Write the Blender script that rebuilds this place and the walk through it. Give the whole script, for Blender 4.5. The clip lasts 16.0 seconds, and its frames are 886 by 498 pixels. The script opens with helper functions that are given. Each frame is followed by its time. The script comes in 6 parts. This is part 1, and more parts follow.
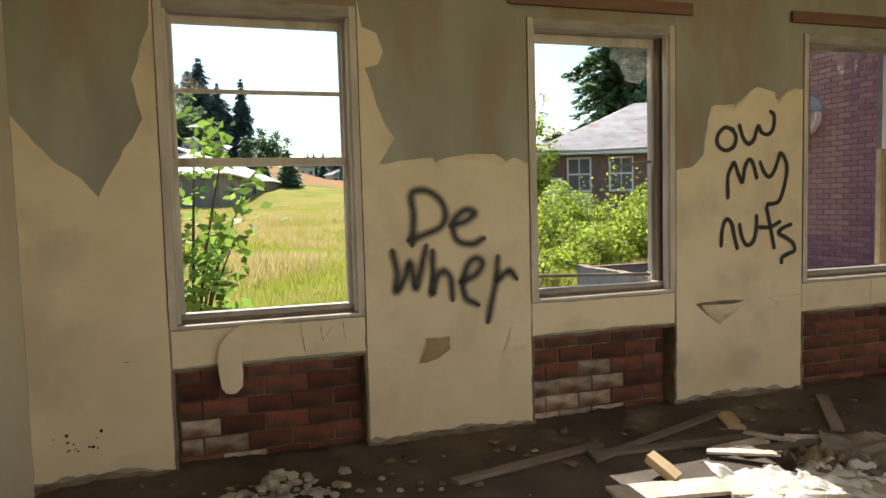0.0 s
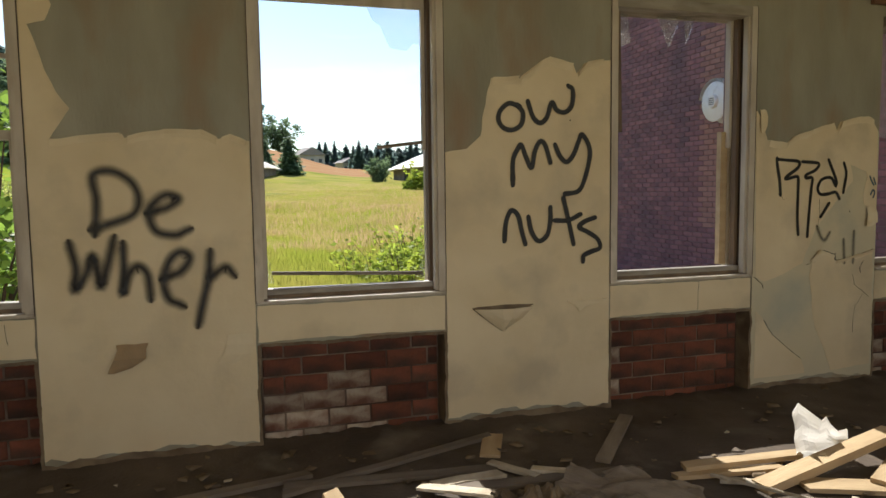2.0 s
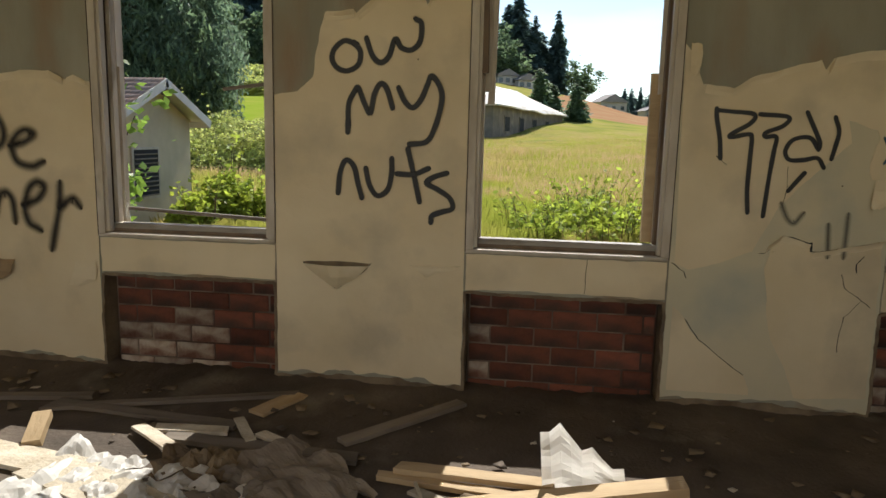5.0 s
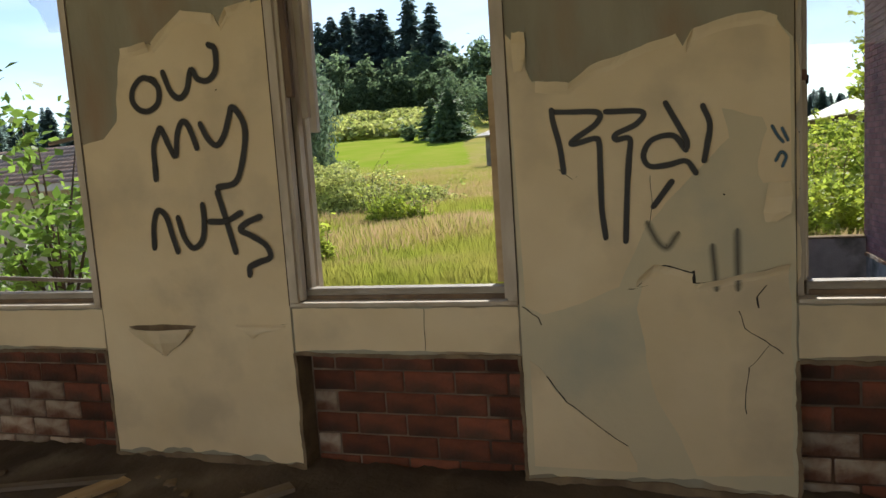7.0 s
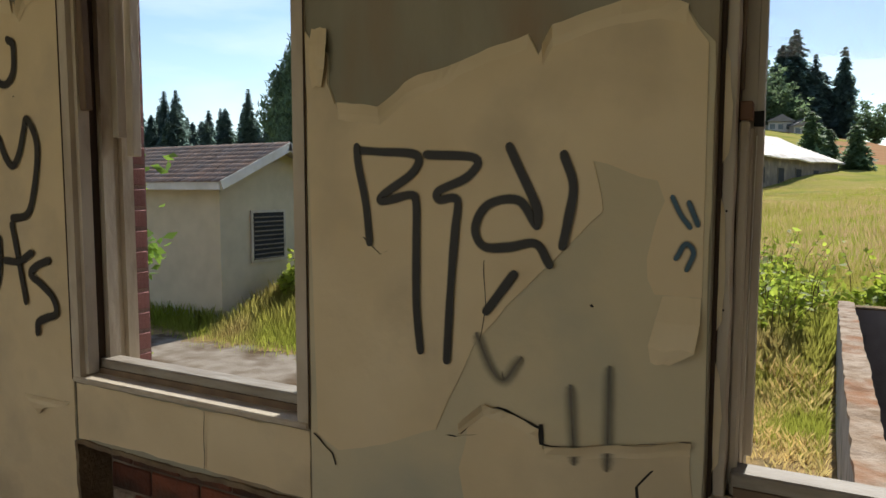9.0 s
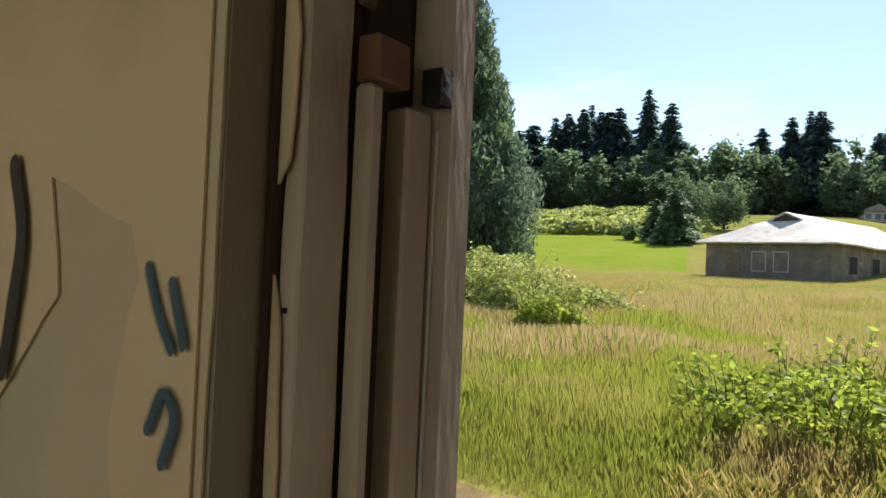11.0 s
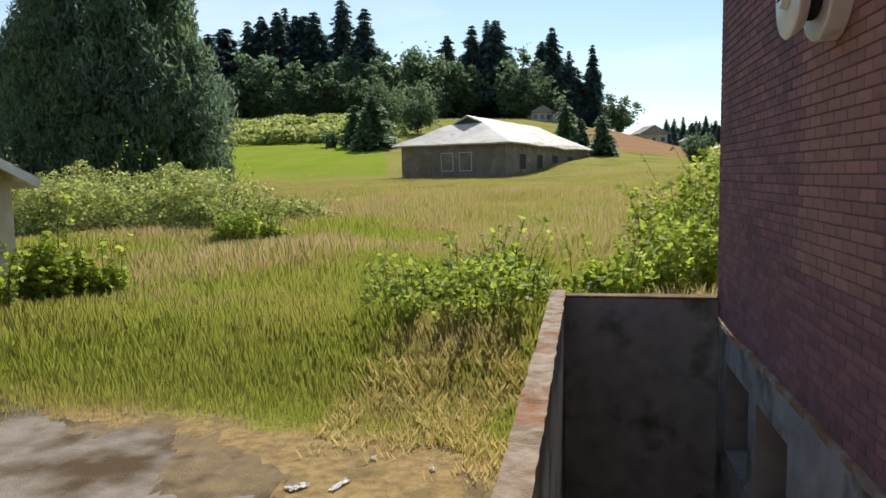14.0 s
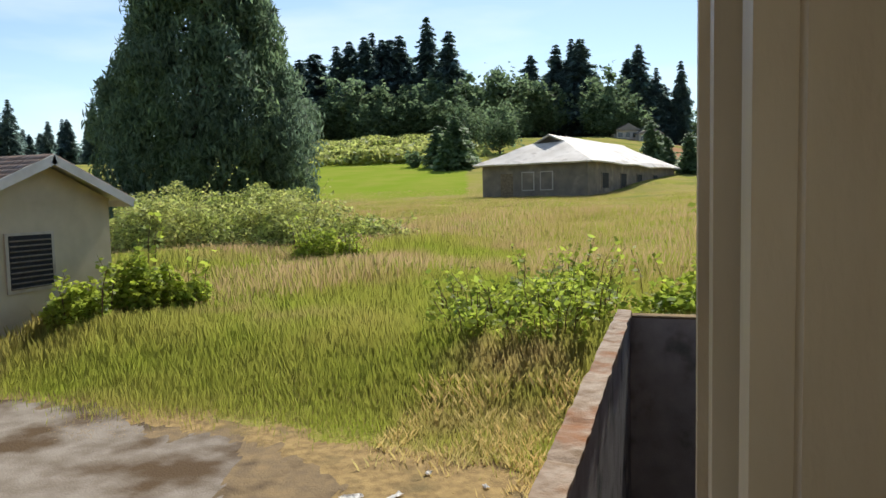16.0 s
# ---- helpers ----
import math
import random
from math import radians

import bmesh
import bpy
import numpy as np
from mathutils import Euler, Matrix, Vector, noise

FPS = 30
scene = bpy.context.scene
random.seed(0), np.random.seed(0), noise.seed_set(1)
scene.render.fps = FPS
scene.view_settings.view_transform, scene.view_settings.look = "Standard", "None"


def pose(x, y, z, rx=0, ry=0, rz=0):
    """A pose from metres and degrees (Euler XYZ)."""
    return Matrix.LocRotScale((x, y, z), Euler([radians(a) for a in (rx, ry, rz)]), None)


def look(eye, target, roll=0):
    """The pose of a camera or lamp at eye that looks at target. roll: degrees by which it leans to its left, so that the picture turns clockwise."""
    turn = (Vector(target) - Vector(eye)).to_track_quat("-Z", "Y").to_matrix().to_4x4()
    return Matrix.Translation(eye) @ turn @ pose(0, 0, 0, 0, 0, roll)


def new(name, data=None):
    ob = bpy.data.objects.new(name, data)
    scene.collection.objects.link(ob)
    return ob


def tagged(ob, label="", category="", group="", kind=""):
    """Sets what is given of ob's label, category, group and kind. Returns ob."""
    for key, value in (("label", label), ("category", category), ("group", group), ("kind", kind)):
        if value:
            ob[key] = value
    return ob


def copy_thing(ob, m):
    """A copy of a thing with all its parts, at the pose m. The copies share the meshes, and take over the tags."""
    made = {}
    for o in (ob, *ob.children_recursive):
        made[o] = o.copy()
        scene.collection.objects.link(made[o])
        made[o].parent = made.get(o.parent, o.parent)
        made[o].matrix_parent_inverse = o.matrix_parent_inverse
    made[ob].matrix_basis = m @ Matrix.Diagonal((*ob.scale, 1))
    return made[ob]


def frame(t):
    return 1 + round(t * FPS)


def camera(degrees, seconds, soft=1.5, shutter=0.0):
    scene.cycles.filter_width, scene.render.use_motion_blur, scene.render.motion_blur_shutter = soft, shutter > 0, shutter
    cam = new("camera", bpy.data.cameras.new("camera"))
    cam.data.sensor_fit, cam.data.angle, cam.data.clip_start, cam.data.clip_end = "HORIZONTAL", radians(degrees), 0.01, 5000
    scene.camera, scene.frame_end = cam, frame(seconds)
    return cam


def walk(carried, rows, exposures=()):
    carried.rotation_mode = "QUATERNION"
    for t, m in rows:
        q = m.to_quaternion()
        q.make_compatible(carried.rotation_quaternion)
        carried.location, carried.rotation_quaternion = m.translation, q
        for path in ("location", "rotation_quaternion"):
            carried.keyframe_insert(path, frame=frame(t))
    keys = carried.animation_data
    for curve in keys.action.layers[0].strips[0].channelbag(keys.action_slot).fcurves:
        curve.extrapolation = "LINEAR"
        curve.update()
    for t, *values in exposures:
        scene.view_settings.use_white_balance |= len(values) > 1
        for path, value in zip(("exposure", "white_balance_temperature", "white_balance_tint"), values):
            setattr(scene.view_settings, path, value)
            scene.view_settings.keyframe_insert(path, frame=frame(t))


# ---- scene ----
cam = camera(64.7, 16.0)
EXPOSURES = [(0, 1.08), (1.5, 0.86), (3.5, 0.58), (7.5, 0.6), (8.2, 0.55), (10.5, 0.22), (11.0, 0.58), (11.5, 0.45), (12.0, 0.42), (13, 0.2), (14.5, 0.2), (16, 0.3)]
PATH = [
    (0, (-1.685, -3.632, 1.331), (-1.074, -1.732, 1.194), -1.5),
    (0.5, (-1.313, -3.584, 1.311), (-0.788, -1.662, 1.143), -0.1),
    (1, (-0.924, -3.58, 1.296), (-0.404, -1.659, 1.101), -2.8),
    (1.5, (-0.524, -3.552, 1.322), (0.021, -1.638, 1.118), -3.2),
    (2, (-0.091, -3.515, 1.281), (0.483, -1.605, 1.115), -0.75),
    (2.5, (0.335, -3.542, 1.329), (0.853, -1.62, 1.138), -2.6),
    (3, (0.66, -3.506, 1.339), (0.92, -1.535, 1.117), -2.6),
    (3.5, (0.936, -3.424, 1.31), (1.112, -1.442, 1.105), -0.3),
    (4, (1.399, -3.444, 1.285), (1.628, -1.465, 1.1), -1.9),
    (4.2, (1.620, -3.452, 1.282), (1.77, -1.469, 1.078), -0.4),
    (6.3, (3.022, -2.963, 1.322), (2.45, -1.082, 0.953), -4.0),
    (6.5, (3.149, -2.851, 1.311), (2.601, -0.951, 1.01), -3.0),
    (7, (3.437, -2.582, 1.263), (2.851, -0.683, 1.04), -3.8),
    (7.5, (3.637, -2.333, 1.311), (2.842, -0.527, 0.984), -1.3),
    (8, (3.747, -2.01, 1.343), (2.906, -0.218, 1.059), -1.6),
    (8.2, (3.814, -1.895, 1.347), (2.983, -0.095, 1.089), -2.6),
    (10.3, (4.291, -0.596, 1.360), (2.988, 0.921, 1.322), 2.2),
    (10.5, (4.295, -0.508, 1.363), (2.947, 0.969, 1.332), 0.5),
    (11, (4.281, -0.302, 1.35), (3.132, 1.334, 1.393), 2.5),
    (11.5, (4.468, -0.310, 1.420), (3.642, 1.511, 1.453), -0.0),
    (12, (4.570, -0.265, 1.420), (3.926, 1.628, 1.460), 1.0),
    (12.5, (4.560, -0.285, 1.420), (4.035, 1.645, 1.410), -0.1),
    (13, (4.565, -0.285, 1.400), (4.090, 1.656, 1.327), -0.2),
    (13.5, (4.567, -0.290, 1.405), (4.139, 1.659, 1.267), -1.0),
    (14, (4.567, -0.288, 1.390), (4.169, 1.661, 1.185), -1.2),
    (14.5, (4.570, -0.285, 1.390), (4.208, 1.671, 1.184), -1.2),
    (15, (4.600, -0.280, 1.370), (4.190, 1.669, 1.186), 0.9),
    (15.5, (4.742, -0.290, 1.380), (4.199, 1.625, 1.186), -0.4),
    (16, (4.776, -0.280, 1.370), (4.150, 1.614, 1.225), -1.3),
]
walk(cam, [(t, look(eye, aim, roll)) for t, eye, aim, roll in PATH], EXPOSURES)

# ---- light ----
SUN_AIM = Vector((-0.02, -0.70, -0.70)).normalized()      # the way the sunlight travels
sun = new("sun", bpy.data.lights.new("sun", "SUN"))
sun.data.energy, sun.data.angle, sun.data.color = 4.6, radians(0.5), (1.0, 0.96, 0.89)
sun.matrix_world = look((0, 0, 60), Vector((0, 0, 60)) + SUN_AIM)
world = bpy.data.worlds.new("sky")
scene.world = world
world.use_nodes = True
wn, wl = world.node_tree.nodes, world.node_tree.links
sky = wn.new("ShaderNodeTexSky")
sky.sky_type, sky.sun_disc = "NISHITA", False
sky.sun_elevation, sky.sun_rotation = radians(45), radians(-10)
sky.air_density, sky.dust_density, sky.ozone_density = 1.0, 0.25, 2.2
coord = wn.new("ShaderNodeTexCoord")
stretch = wn.new("ShaderNodeMapping")
stretch.inputs["Scale"].default_value = (1.2, 1.2, 5.0)
cloud = wn.new("ShaderNodeTexNoise")
cloud.inputs["Scale"].default_value, cloud.inputs["Detail"].default_value = 2.2, 6.0
veil = wn.new("ShaderNodeValToRGB")
veil.color_ramp.elements[0].position, veil.color_ramp.elements[1].position = 0.48, 0.86
veil.color_ramp.elements[1].color = (0.7, 0.7, 0.7, 1)
blend = wn.new("ShaderNodeMix")
blend.data_type = "RGBA"
blend.inputs[7].default_value = (7.4, 8.0, 8.6, 1)
wl.new(coord.outputs["Generated"], stretch.inputs["Vector"])
wl.new(stretch.outputs["Vector"], cloud.inputs["Vector"])
wl.new(cloud.outputs["Fac"], veil.inputs["Fac"])
wl.new(veil.outputs["Color"], blend.inputs[0])
wl.new(sky.outputs["Color"], blend.inputs[6])
wl.new(blend.outputs[2], wn["Background"].inputs["Color"])
wn["Background"].inputs["Strength"].default_value = 0.12
# added fill lamps in assumed openings behind the camera, to brighten the room
for x, watts in ((-1.215, 15), (1.425, 13), (4.075, 8.5)):
    fill_light = new("window_daylight", bpy.data.lights.new("window_daylight", "AREA"))
    fill_light.data.shape, fill_light.data.size, fill_light.data.size_y = "RECTANGLE", 2.3, 1.95
    fill_light.data.energy, fill_light.data.color = watts, (1.0, 0.81, 0.60)
    fill_light.matrix_world = look((x, -6.3, 1.75), (x, 0, 1.75))


# ---- materials ----
def material(name, base, other=None, scale=6.0, rough=0.8, metal=0.0, bump=0.2, fine=90.0, vary=0.0, stain=None, stain_scale=1.3,
             stain_from=0.55, island=False, leafy=0.0, spec=0.3, detail=6.0, stretch_to=(1, 1, 1), buckle=0.0, soft=0.0):
    """A rough surface: two colours mixed by a coarse noise, stains of their own shape, fine relief; vary: brightness from piece to piece."""
    m = bpy.data.materials.new(name)
    m.use_nodes = True
    n, l = m.node_tree.nodes, m.node_tree.links
    bsdf = n["Principled BSDF"]
    bsdf.inputs["Roughness"].default_value = rough
    bsdf.inputs["Metallic"].default_value = metal
    bsdf.inputs["Specular IOR Level"].default_value = spec
    where = n.new("ShaderNodeTexCoord")
    mapping = n.new("ShaderNodeMapping")
    mapping.inputs["Scale"].default_value = stretch_to
    l.new(where.outputs["Object"], mapping.inputs["Vector"])
    other = other or tuple(c * 0.7 for c in base)

    def noise_at(size, octaves=detail):
        tex = n.new("ShaderNodeTexNoise")
        tex.inputs["Scale"].default_value, tex.inputs["Detail"].default_value = size, octaves
        l.new(mapping.outputs["Vector"], tex.inputs["Vector"])
        return tex.outputs["Fac"]

    def ramp(fac, a, b):
        r = n.new("ShaderNodeMapRange")
        r.inputs["From Min"].default_value, r.inputs["From Max"].default_value = a, b
        l.new(fac, r.inputs["Value"])
        return r.outputs["Result"]

    def mixed(fac, a, b):
        x = n.new("ShaderNodeMix")
        x.data_type = "RGBA"
        l.new(fac, x.inputs[0])
        for socket, value in ((6, a), (7, b)):
            if isinstance(value, tuple):
                x.inputs[socket].default_value = (*value, 1)
            else:
                l.new(value, x.inputs[socket])
        return x.outputs[2]

    colour = mixed(ramp(noise_at(scale), 0.35, 0.68), base, other)
    if stain:
        colour = mixed(ramp(noise_at(stain_scale, 8.0), stain_from, stain_from + 0.16), colour, stain)
    if vary:
        if island:
            rnd = n.new("ShaderNodeNewGeometry").outputs["Random Per Island"]
        else:
            rnd = n.new("ShaderNodeObjectInfo").outputs["Random"]
        r = n.new("ShaderNodeMapRange")
        r.inputs["To Min"].default_value, r.inputs["To Max"].default_value = 1 - vary, 1 + vary
        l.new(rnd, r.inputs["Value"])
        hsv = n.new("ShaderNodeHueSaturation")
        l.new(r.outputs["Result"], hsv.inputs["Value"])
        l.new(colour, hsv.inputs["Color"])
        colour = hsv.outputs["Color"]
    l.new(colour, bsdf.inputs["Base Color"])
    if bump:
        b = n.new("ShaderNodeBump")
        b.inputs["Strength"].default_value, b.inputs["Distance"].default_value = bump, 0.01
        l.new(noise_at(fine), b.inputs["Height"])
        if buckle:
            wide = n.new("ShaderNodeBump")
            wide.inputs["Strength"].default_value, wide.inputs["Distance"].default_value = buckle, 0.05
            l.new(noise_at(3.2, 2.0), wide.inputs["Height"])
            l.new(wide.outputs["Normal"], b.inputs["Normal"])
        l.new(b.outputs["Normal"], bsdf.inputs["Normal"])
    if soft:
        # thin blades scatter the light much as the whole sward does
        facing = n.new("ShaderNodeNewGeometry")
        up = n.new("ShaderNodeVectorMath")
        up.operation = "MULTIPLY_ADD"
        up.inputs[1].default_value, up.inputs[2].default_value = (1 - soft,) * 3, (0, 0, soft)
        l.new(facing.outputs["Normal"], up.inputs[0])
        unit = n.new("ShaderNodeVectorMath")
        unit.operation = "NORMALIZE"
        l.new(up.outputs[0], unit.inputs[0])
        l.new(unit.outputs[0], bsdf.inputs["Normal"])
    if leafy:
        t = n.new("ShaderNodeBsdfTranslucent")
        lift = n.new("ShaderNodeHueSaturation")
        lift.inputs["Value"].default_value = 1.6
        l.new(colour, lift.inputs["Color"])
        l.new(lift.outputs["Color"], t.inputs["Color"])
        mix = n.new("ShaderNodeMixShader")
        mix.inputs[0].default_value = leafy
        l.new(bsdf.outputs[0], mix.inputs[1])
        l.new(t.outputs[0], mix.inputs[2])
        l.new(mix.outputs[0], n["Material Output"].inputs["Surface"])
    return m


def spray(name, colour, soft):
    """Sprayed paint on a strip: dense in the middle, thinning to both edges (the strip's v runs across it)."""
    m = bpy.data.materials.new(name)
    m.use_nodes = True
    n, l = m.node_tree.nodes, m.node_tree.links
    bsdf = n["Principled BSDF"]
    bsdf.inputs["Base Color"].default_value = (*colour, 1)
    bsdf.inputs["Roughness"].default_value = 0.55
    uv = n.new("ShaderNodeUVMap")
    sep = n.new("ShaderNodeSeparateXYZ")
    l.new(uv.outputs["UV"], sep.inputs[0])
    a = n.new("ShaderNodeMath")
    a.operation = "PINGPONG"
    a.inputs[1].default_value = 0.5
    l.new(sep.outputs["Y"], a.inputs[0])
    speck = n.new("ShaderNodeTexNoise")
    speck.inputs["Scale"].default_value, speck.inputs["Detail"].default_value = 160.0, 3.0
    add = n.new("ShaderNodeMath")
    add.operation = "MULTIPLY_ADD"
    add.inputs[1].default_value, add.inputs[2].default_value = 0.16, -0.08
    l.new(speck.outputs["Fac"], add.inputs[0])
    total = n.new("ShaderNodeMath")
    l.new(a.outputs[0], total.inputs[0])
    l.new(add.outputs[0], total.inputs[1])
    r = n.new("ShaderNodeMapRange")
    r.interpolation_type = "SMOOTHSTEP"
    r.inputs["From Min"].default_value, r.inputs["From Max"].default_value = 0.02, soft
    l.new(total.outputs[0], r.inputs["Value"])
    l.new(r.outputs["Result"], bsdf.inputs["Alpha"])
    return m


def glass_material(name, tint, rough=0.05, dusty=0.25):
    m = bpy.data.materials.new(name)
    m.use_nodes = True
    n, l = m.node_tree.nodes, m.node_tree.links
    g = n.new("ShaderNodeBsdfGlass")
    g.inputs["Color"].default_value, g.inputs["Roughness"].default_value, g.inputs["IOR"].default_value = (*tint, 1), rough, 1.45
    d = n["Principled BSDF"]
    d.inputs["Base Color"].default_value, d.inputs["Roughness"].default_value = (0.6, 0.62, 0.6, 1), 0.6
    mix = n.new("ShaderNodeMixShader")
    mix.inputs[0].default_value = dusty
    l.new(g.outputs[0], mix.inputs[1])
    l.new(d.outputs[0], mix.inputs[2])
    l.new(mix.outputs[0], n["Material Output"].inputs["Surface"])
    return m


CREAM = material("cream_paint", (0.73, 0.61, 0.40), (0.65, 0.53, 0.33), 2.5, 0.55, bump=0.25, fine=22, stain=(0.54, 0.45, 0.30), stain_scale=2.2, stain_from=0.52, buckle=0.35)
OLD = material("old_green_paint", (0.36, 0.34, 0.26), (0.25, 0.235, 0.175), 2.2, 0.75, bump=0.3, fine=45, stain=(0.29, 0.215, 0.14), stain_scale=2.4, stain_from=0.50, stretch_to=(1.3, 1, 0.45), buckle=0.4)
PALE = material("pale_green_paint", (0.62, 0.54, 0.36), (0.54, 0.49, 0.34), 2.2, 0.7, bump=0.15, fine=50, stain=(0.46, 0.44, 0.33), stain_scale=2.0, stain_from=0.50, buckle=0.35)
FLAP = material("loose_paint", (0.74, 0.63, 0.43), (0.66, 0.55, 0.35), 5.0, 0.6, bump=0.0)
BROWNFLAP = material("brown_flap_back", (0.36, 0.25, 0.14), (0.26, 0.19, 0.11), 9.0, 0.7)
PLASTER = material("raw_plaster", (0.25, 0.19, 0.12), (0.14, 0.10, 0.065), 7.0, 0.9, bump=0.5, fine=70, stain=(0.12, 0.09, 0.06), stain_scale=5.0)
WALL = material("room_wall_paint", (0.72, 0.66, 0.52), (0.64, 0.57, 0.43), 1.5, 0.7, bump=0.12, fine=40)
CEIL = material("ceiling_paint", (0.75, 0.72, 0.64), (0.66, 0.62, 0.53), 1.5, 0.8, bump=0.2, fine=30)
FLOOR = material("dirty_floor", (0.13, 0.10, 0.075), (0.07, 0.055, 0.042), 3.0, 0.85, bump=0.6, fine=45, stain=(0.20, 0.17, 0.13), stain_scale=2.2, stain_from=0.58)
BRICK = material("red_brick", (0.21, 0.072, 0.040), (0.11, 0.046, 0.032), 7.0, 0.9, bump=0.9, fine=45, vary=0.45, stain=(0.075, 0.045, 0.032), stain_scale=4.5, stain_from=0.45)
WHITED = material("limed_brick", (0.46, 0.39, 0.30), (0.25, 0.145, 0.10), 10.0, 0.9, bump=0.8, fine=50, vary=0.3, stain=(0.16, 0.075, 0.048), stain_scale=7.0, stain_from=0.44)
MORTAR = material("mortar", (0.26, 0.20, 0.145), (0.11, 0.075, 0.055), 4.5, 0.95, bump=0.8, fine=70, stain=(0.085, 0.05, 0.036), stain_scale=3.0, stain_from=0.42)
WINGBRICK = material("purple_red_brick", (0.27, 0.125, 0.12), (0.19, 0.095, 0.10), 6.0, 0.85, bump=0.5, fine=50, vary=0.2, stain=(0.15, 0.085, 0.09), stain_scale=1.1, stain_from=0.5)
NEWBRICK = material("patched_brick", (0.33, 0.17, 0.13), (0.27, 0.135, 0.11), 10.0, 0.85, bump=0.4, fine=70, vary=0.16)
WINGJOIN = material("purple_red_brickwork", (0.27, 0.125, 0.12), (0.19, 0.095, 0.10), 6.0, 0.85, bump=0.5, fine=50, vary=0.2, stain=(0.15, 0.085, 0.09), stain_scale=1.1, stain_from=0.5, island=True)
NEWJOIN = material("patched_brickwork", (0.33, 0.17, 0.13), (0.27, 0.135, 0.11), 10.0, 0.85, bump=0.4, fine=70, vary=0.16, island=True)
WINGMORTAR = material("grey_mortar", (0.22, 0.145, 0.135), (0.15, 0.10, 0.10), 10.0, 0.95, bump=0.5)
CONCRETE = material("weathered_concrete", (0.37, 0.345, 0.31), (0.26, 0.245, 0.22), 4.0, 0.95, bump=0.6, fine=50, stain=(0.09, 0.095, 0.07), stain_scale=2.0)
MOSSY = material("mossy_concrete", (0.40, 0.32, 0.24), (0.22, 0.15, 0.09), 9.0, 0.95, bump=0.7, fine=60, stain=(0.27, 0.12, 0.05), stain_scale=3.0, stain_from=0.5)
TRIM = material("worn_white_trim", (0.58, 0.52, 0.42), (0.42, 0.36, 0.28), 9.0, 0.55, bump=0.25, fine=60, stain=(0.20, 0.15, 0.10), stain_scale=7.0, stain_from=0.6, stretch_to=(1, 1, 0.35))
TRIMDARK = material("bare_window_wood", (0.20, 0.14, 0.09), (0.12, 0.085, 0.06), 12.0, 0.75, bump=0.4, fine=60, stretch_to=(1, 1, 0.2))
# flaked grey of the bottom rail; on the head it paints in shadow
GREYRAIL = material("grey_rail_and_shaded_head", (0.36, 0.33, 0.28), (0.22, 0.19, 0.15), 14.0, 0.6, bump=0.4, fine=60, stain=(0.13, 0.10, 0.07), stain_scale=9.0, stretch_to=(0.3, 1, 1))
# near-black brown: the shade inside jamb gaps put into the wood colour
GAP = material("shaded_gap_wood", (0.075, 0.045, 0.03), (0.04, 0.028, 0.02), 20.0, 0.8, bump=0.3, stretch_to=(1, 1, 0.2))
BOARD = material("brown_board", (0.22, 0.12, 0.07), (0.15, 0.08, 0.05), 8.0, 0.6, bump=0.2, stretch_to=(0.2, 1, 1))
RAW = material("splintered_wood", (0.56, 0.42, 0.25), (0.42, 0.30, 0.17), 14.0, 0.75, bump=0.4, fine=80, stretch_to=(0.25, 1, 1), vary=0.2)
GREYWOOD = material("grey_wood", (0.25, 0.21, 0.165), (0.16, 0.13, 0.10), 14.0, 0.8, bump=0.4, stretch_to=(0.25, 1, 1), vary=0.2)
CHUNK = material("broken_plaster", (0.62, 0.56, 0.45), (0.42, 0.36, 0.27), 12.0, 0.95, bump=0.7, fine=60, vary=0.25)
SHEET = material("white_sheet", (0.78, 0.77, 0.74), (0.66, 0.64, 0.60), 6.0, 0.45, bump=0.1, leafy=0.3)
BLACK = spray("black_spray", (0.012, 0.012, 0.012), 0.24)
FUZZY = spray("fuzzy_black_spray", (0.012, 0.011, 0.011), 0.62)
FADED = spray("faded_spray", (0.10, 0.10, 0.09), 0.75)
BLUE = spray("blue_spray", (0.03, 0.09, 0.14), 0.4)
GLASS = glass_material("dusty_glass", (0.97, 0.98, 0.98), 0.02, 0.12)
STEEL = material("white_enamel", (0.78, 0.76, 0.70), (0.68, 0.65, 0.58), 5.0, 0.35, bump=0.05, spec=0.5, stain=(0.40, 0.30, 0.20), stain_scale=6.0, stain_from=0.66)
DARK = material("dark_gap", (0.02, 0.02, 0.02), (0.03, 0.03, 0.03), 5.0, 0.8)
WIRE = material("screen_wire", (0.62, 0.63, 0.64), (0.55, 0.56, 0.57), 40.0, 0.5, metal=0.2, bump=0)
SOIL = material("meadow_soil", (0.27, 0.27, 0.055), (0.33, 0.27, 0.10), 0.35, 0.95, bump=1.0, fine=24, stain=(0.17, 0.20, 0.05), stain_scale=0.16, stain_from=0.5, spec=0.0)
STRAW = material("dry_straw_ground", (0.40, 0.28, 0.12), (0.22, 0.15, 0.07), 11.0, 0.95, bump=1.0, fine=60, stain=(0.17, 0.13, 0.065), stain_scale=2.2, stain_from=0.52, spec=0.05)
PAVE = material("cracked_paving", (0.29, 0.25, 0.20), (0.19, 0.155, 0.115), 4.0, 0.95, bump=0.9, fine=50, stain=(0.10, 0.066, 0.036), stain_scale=1.5, stain_from=0.47, spec=0.1)
DIRT = material("dark_trodden_soil", (0.19, 0.14, 0.085), (0.28, 0.20, 0.105), 5.0, 0.95, bump=1.0, fine=50, stain=(0.11, 0.08, 0.05), stain_scale=2.6, stain_from=0.5, spec=0.05)
FIELD = material("mown_green_field", (0.21, 0.28, 0.03), (0.27, 0.29, 0.05), 0.3, 0.95, bump=0.4, fine=6, spec=0.0)
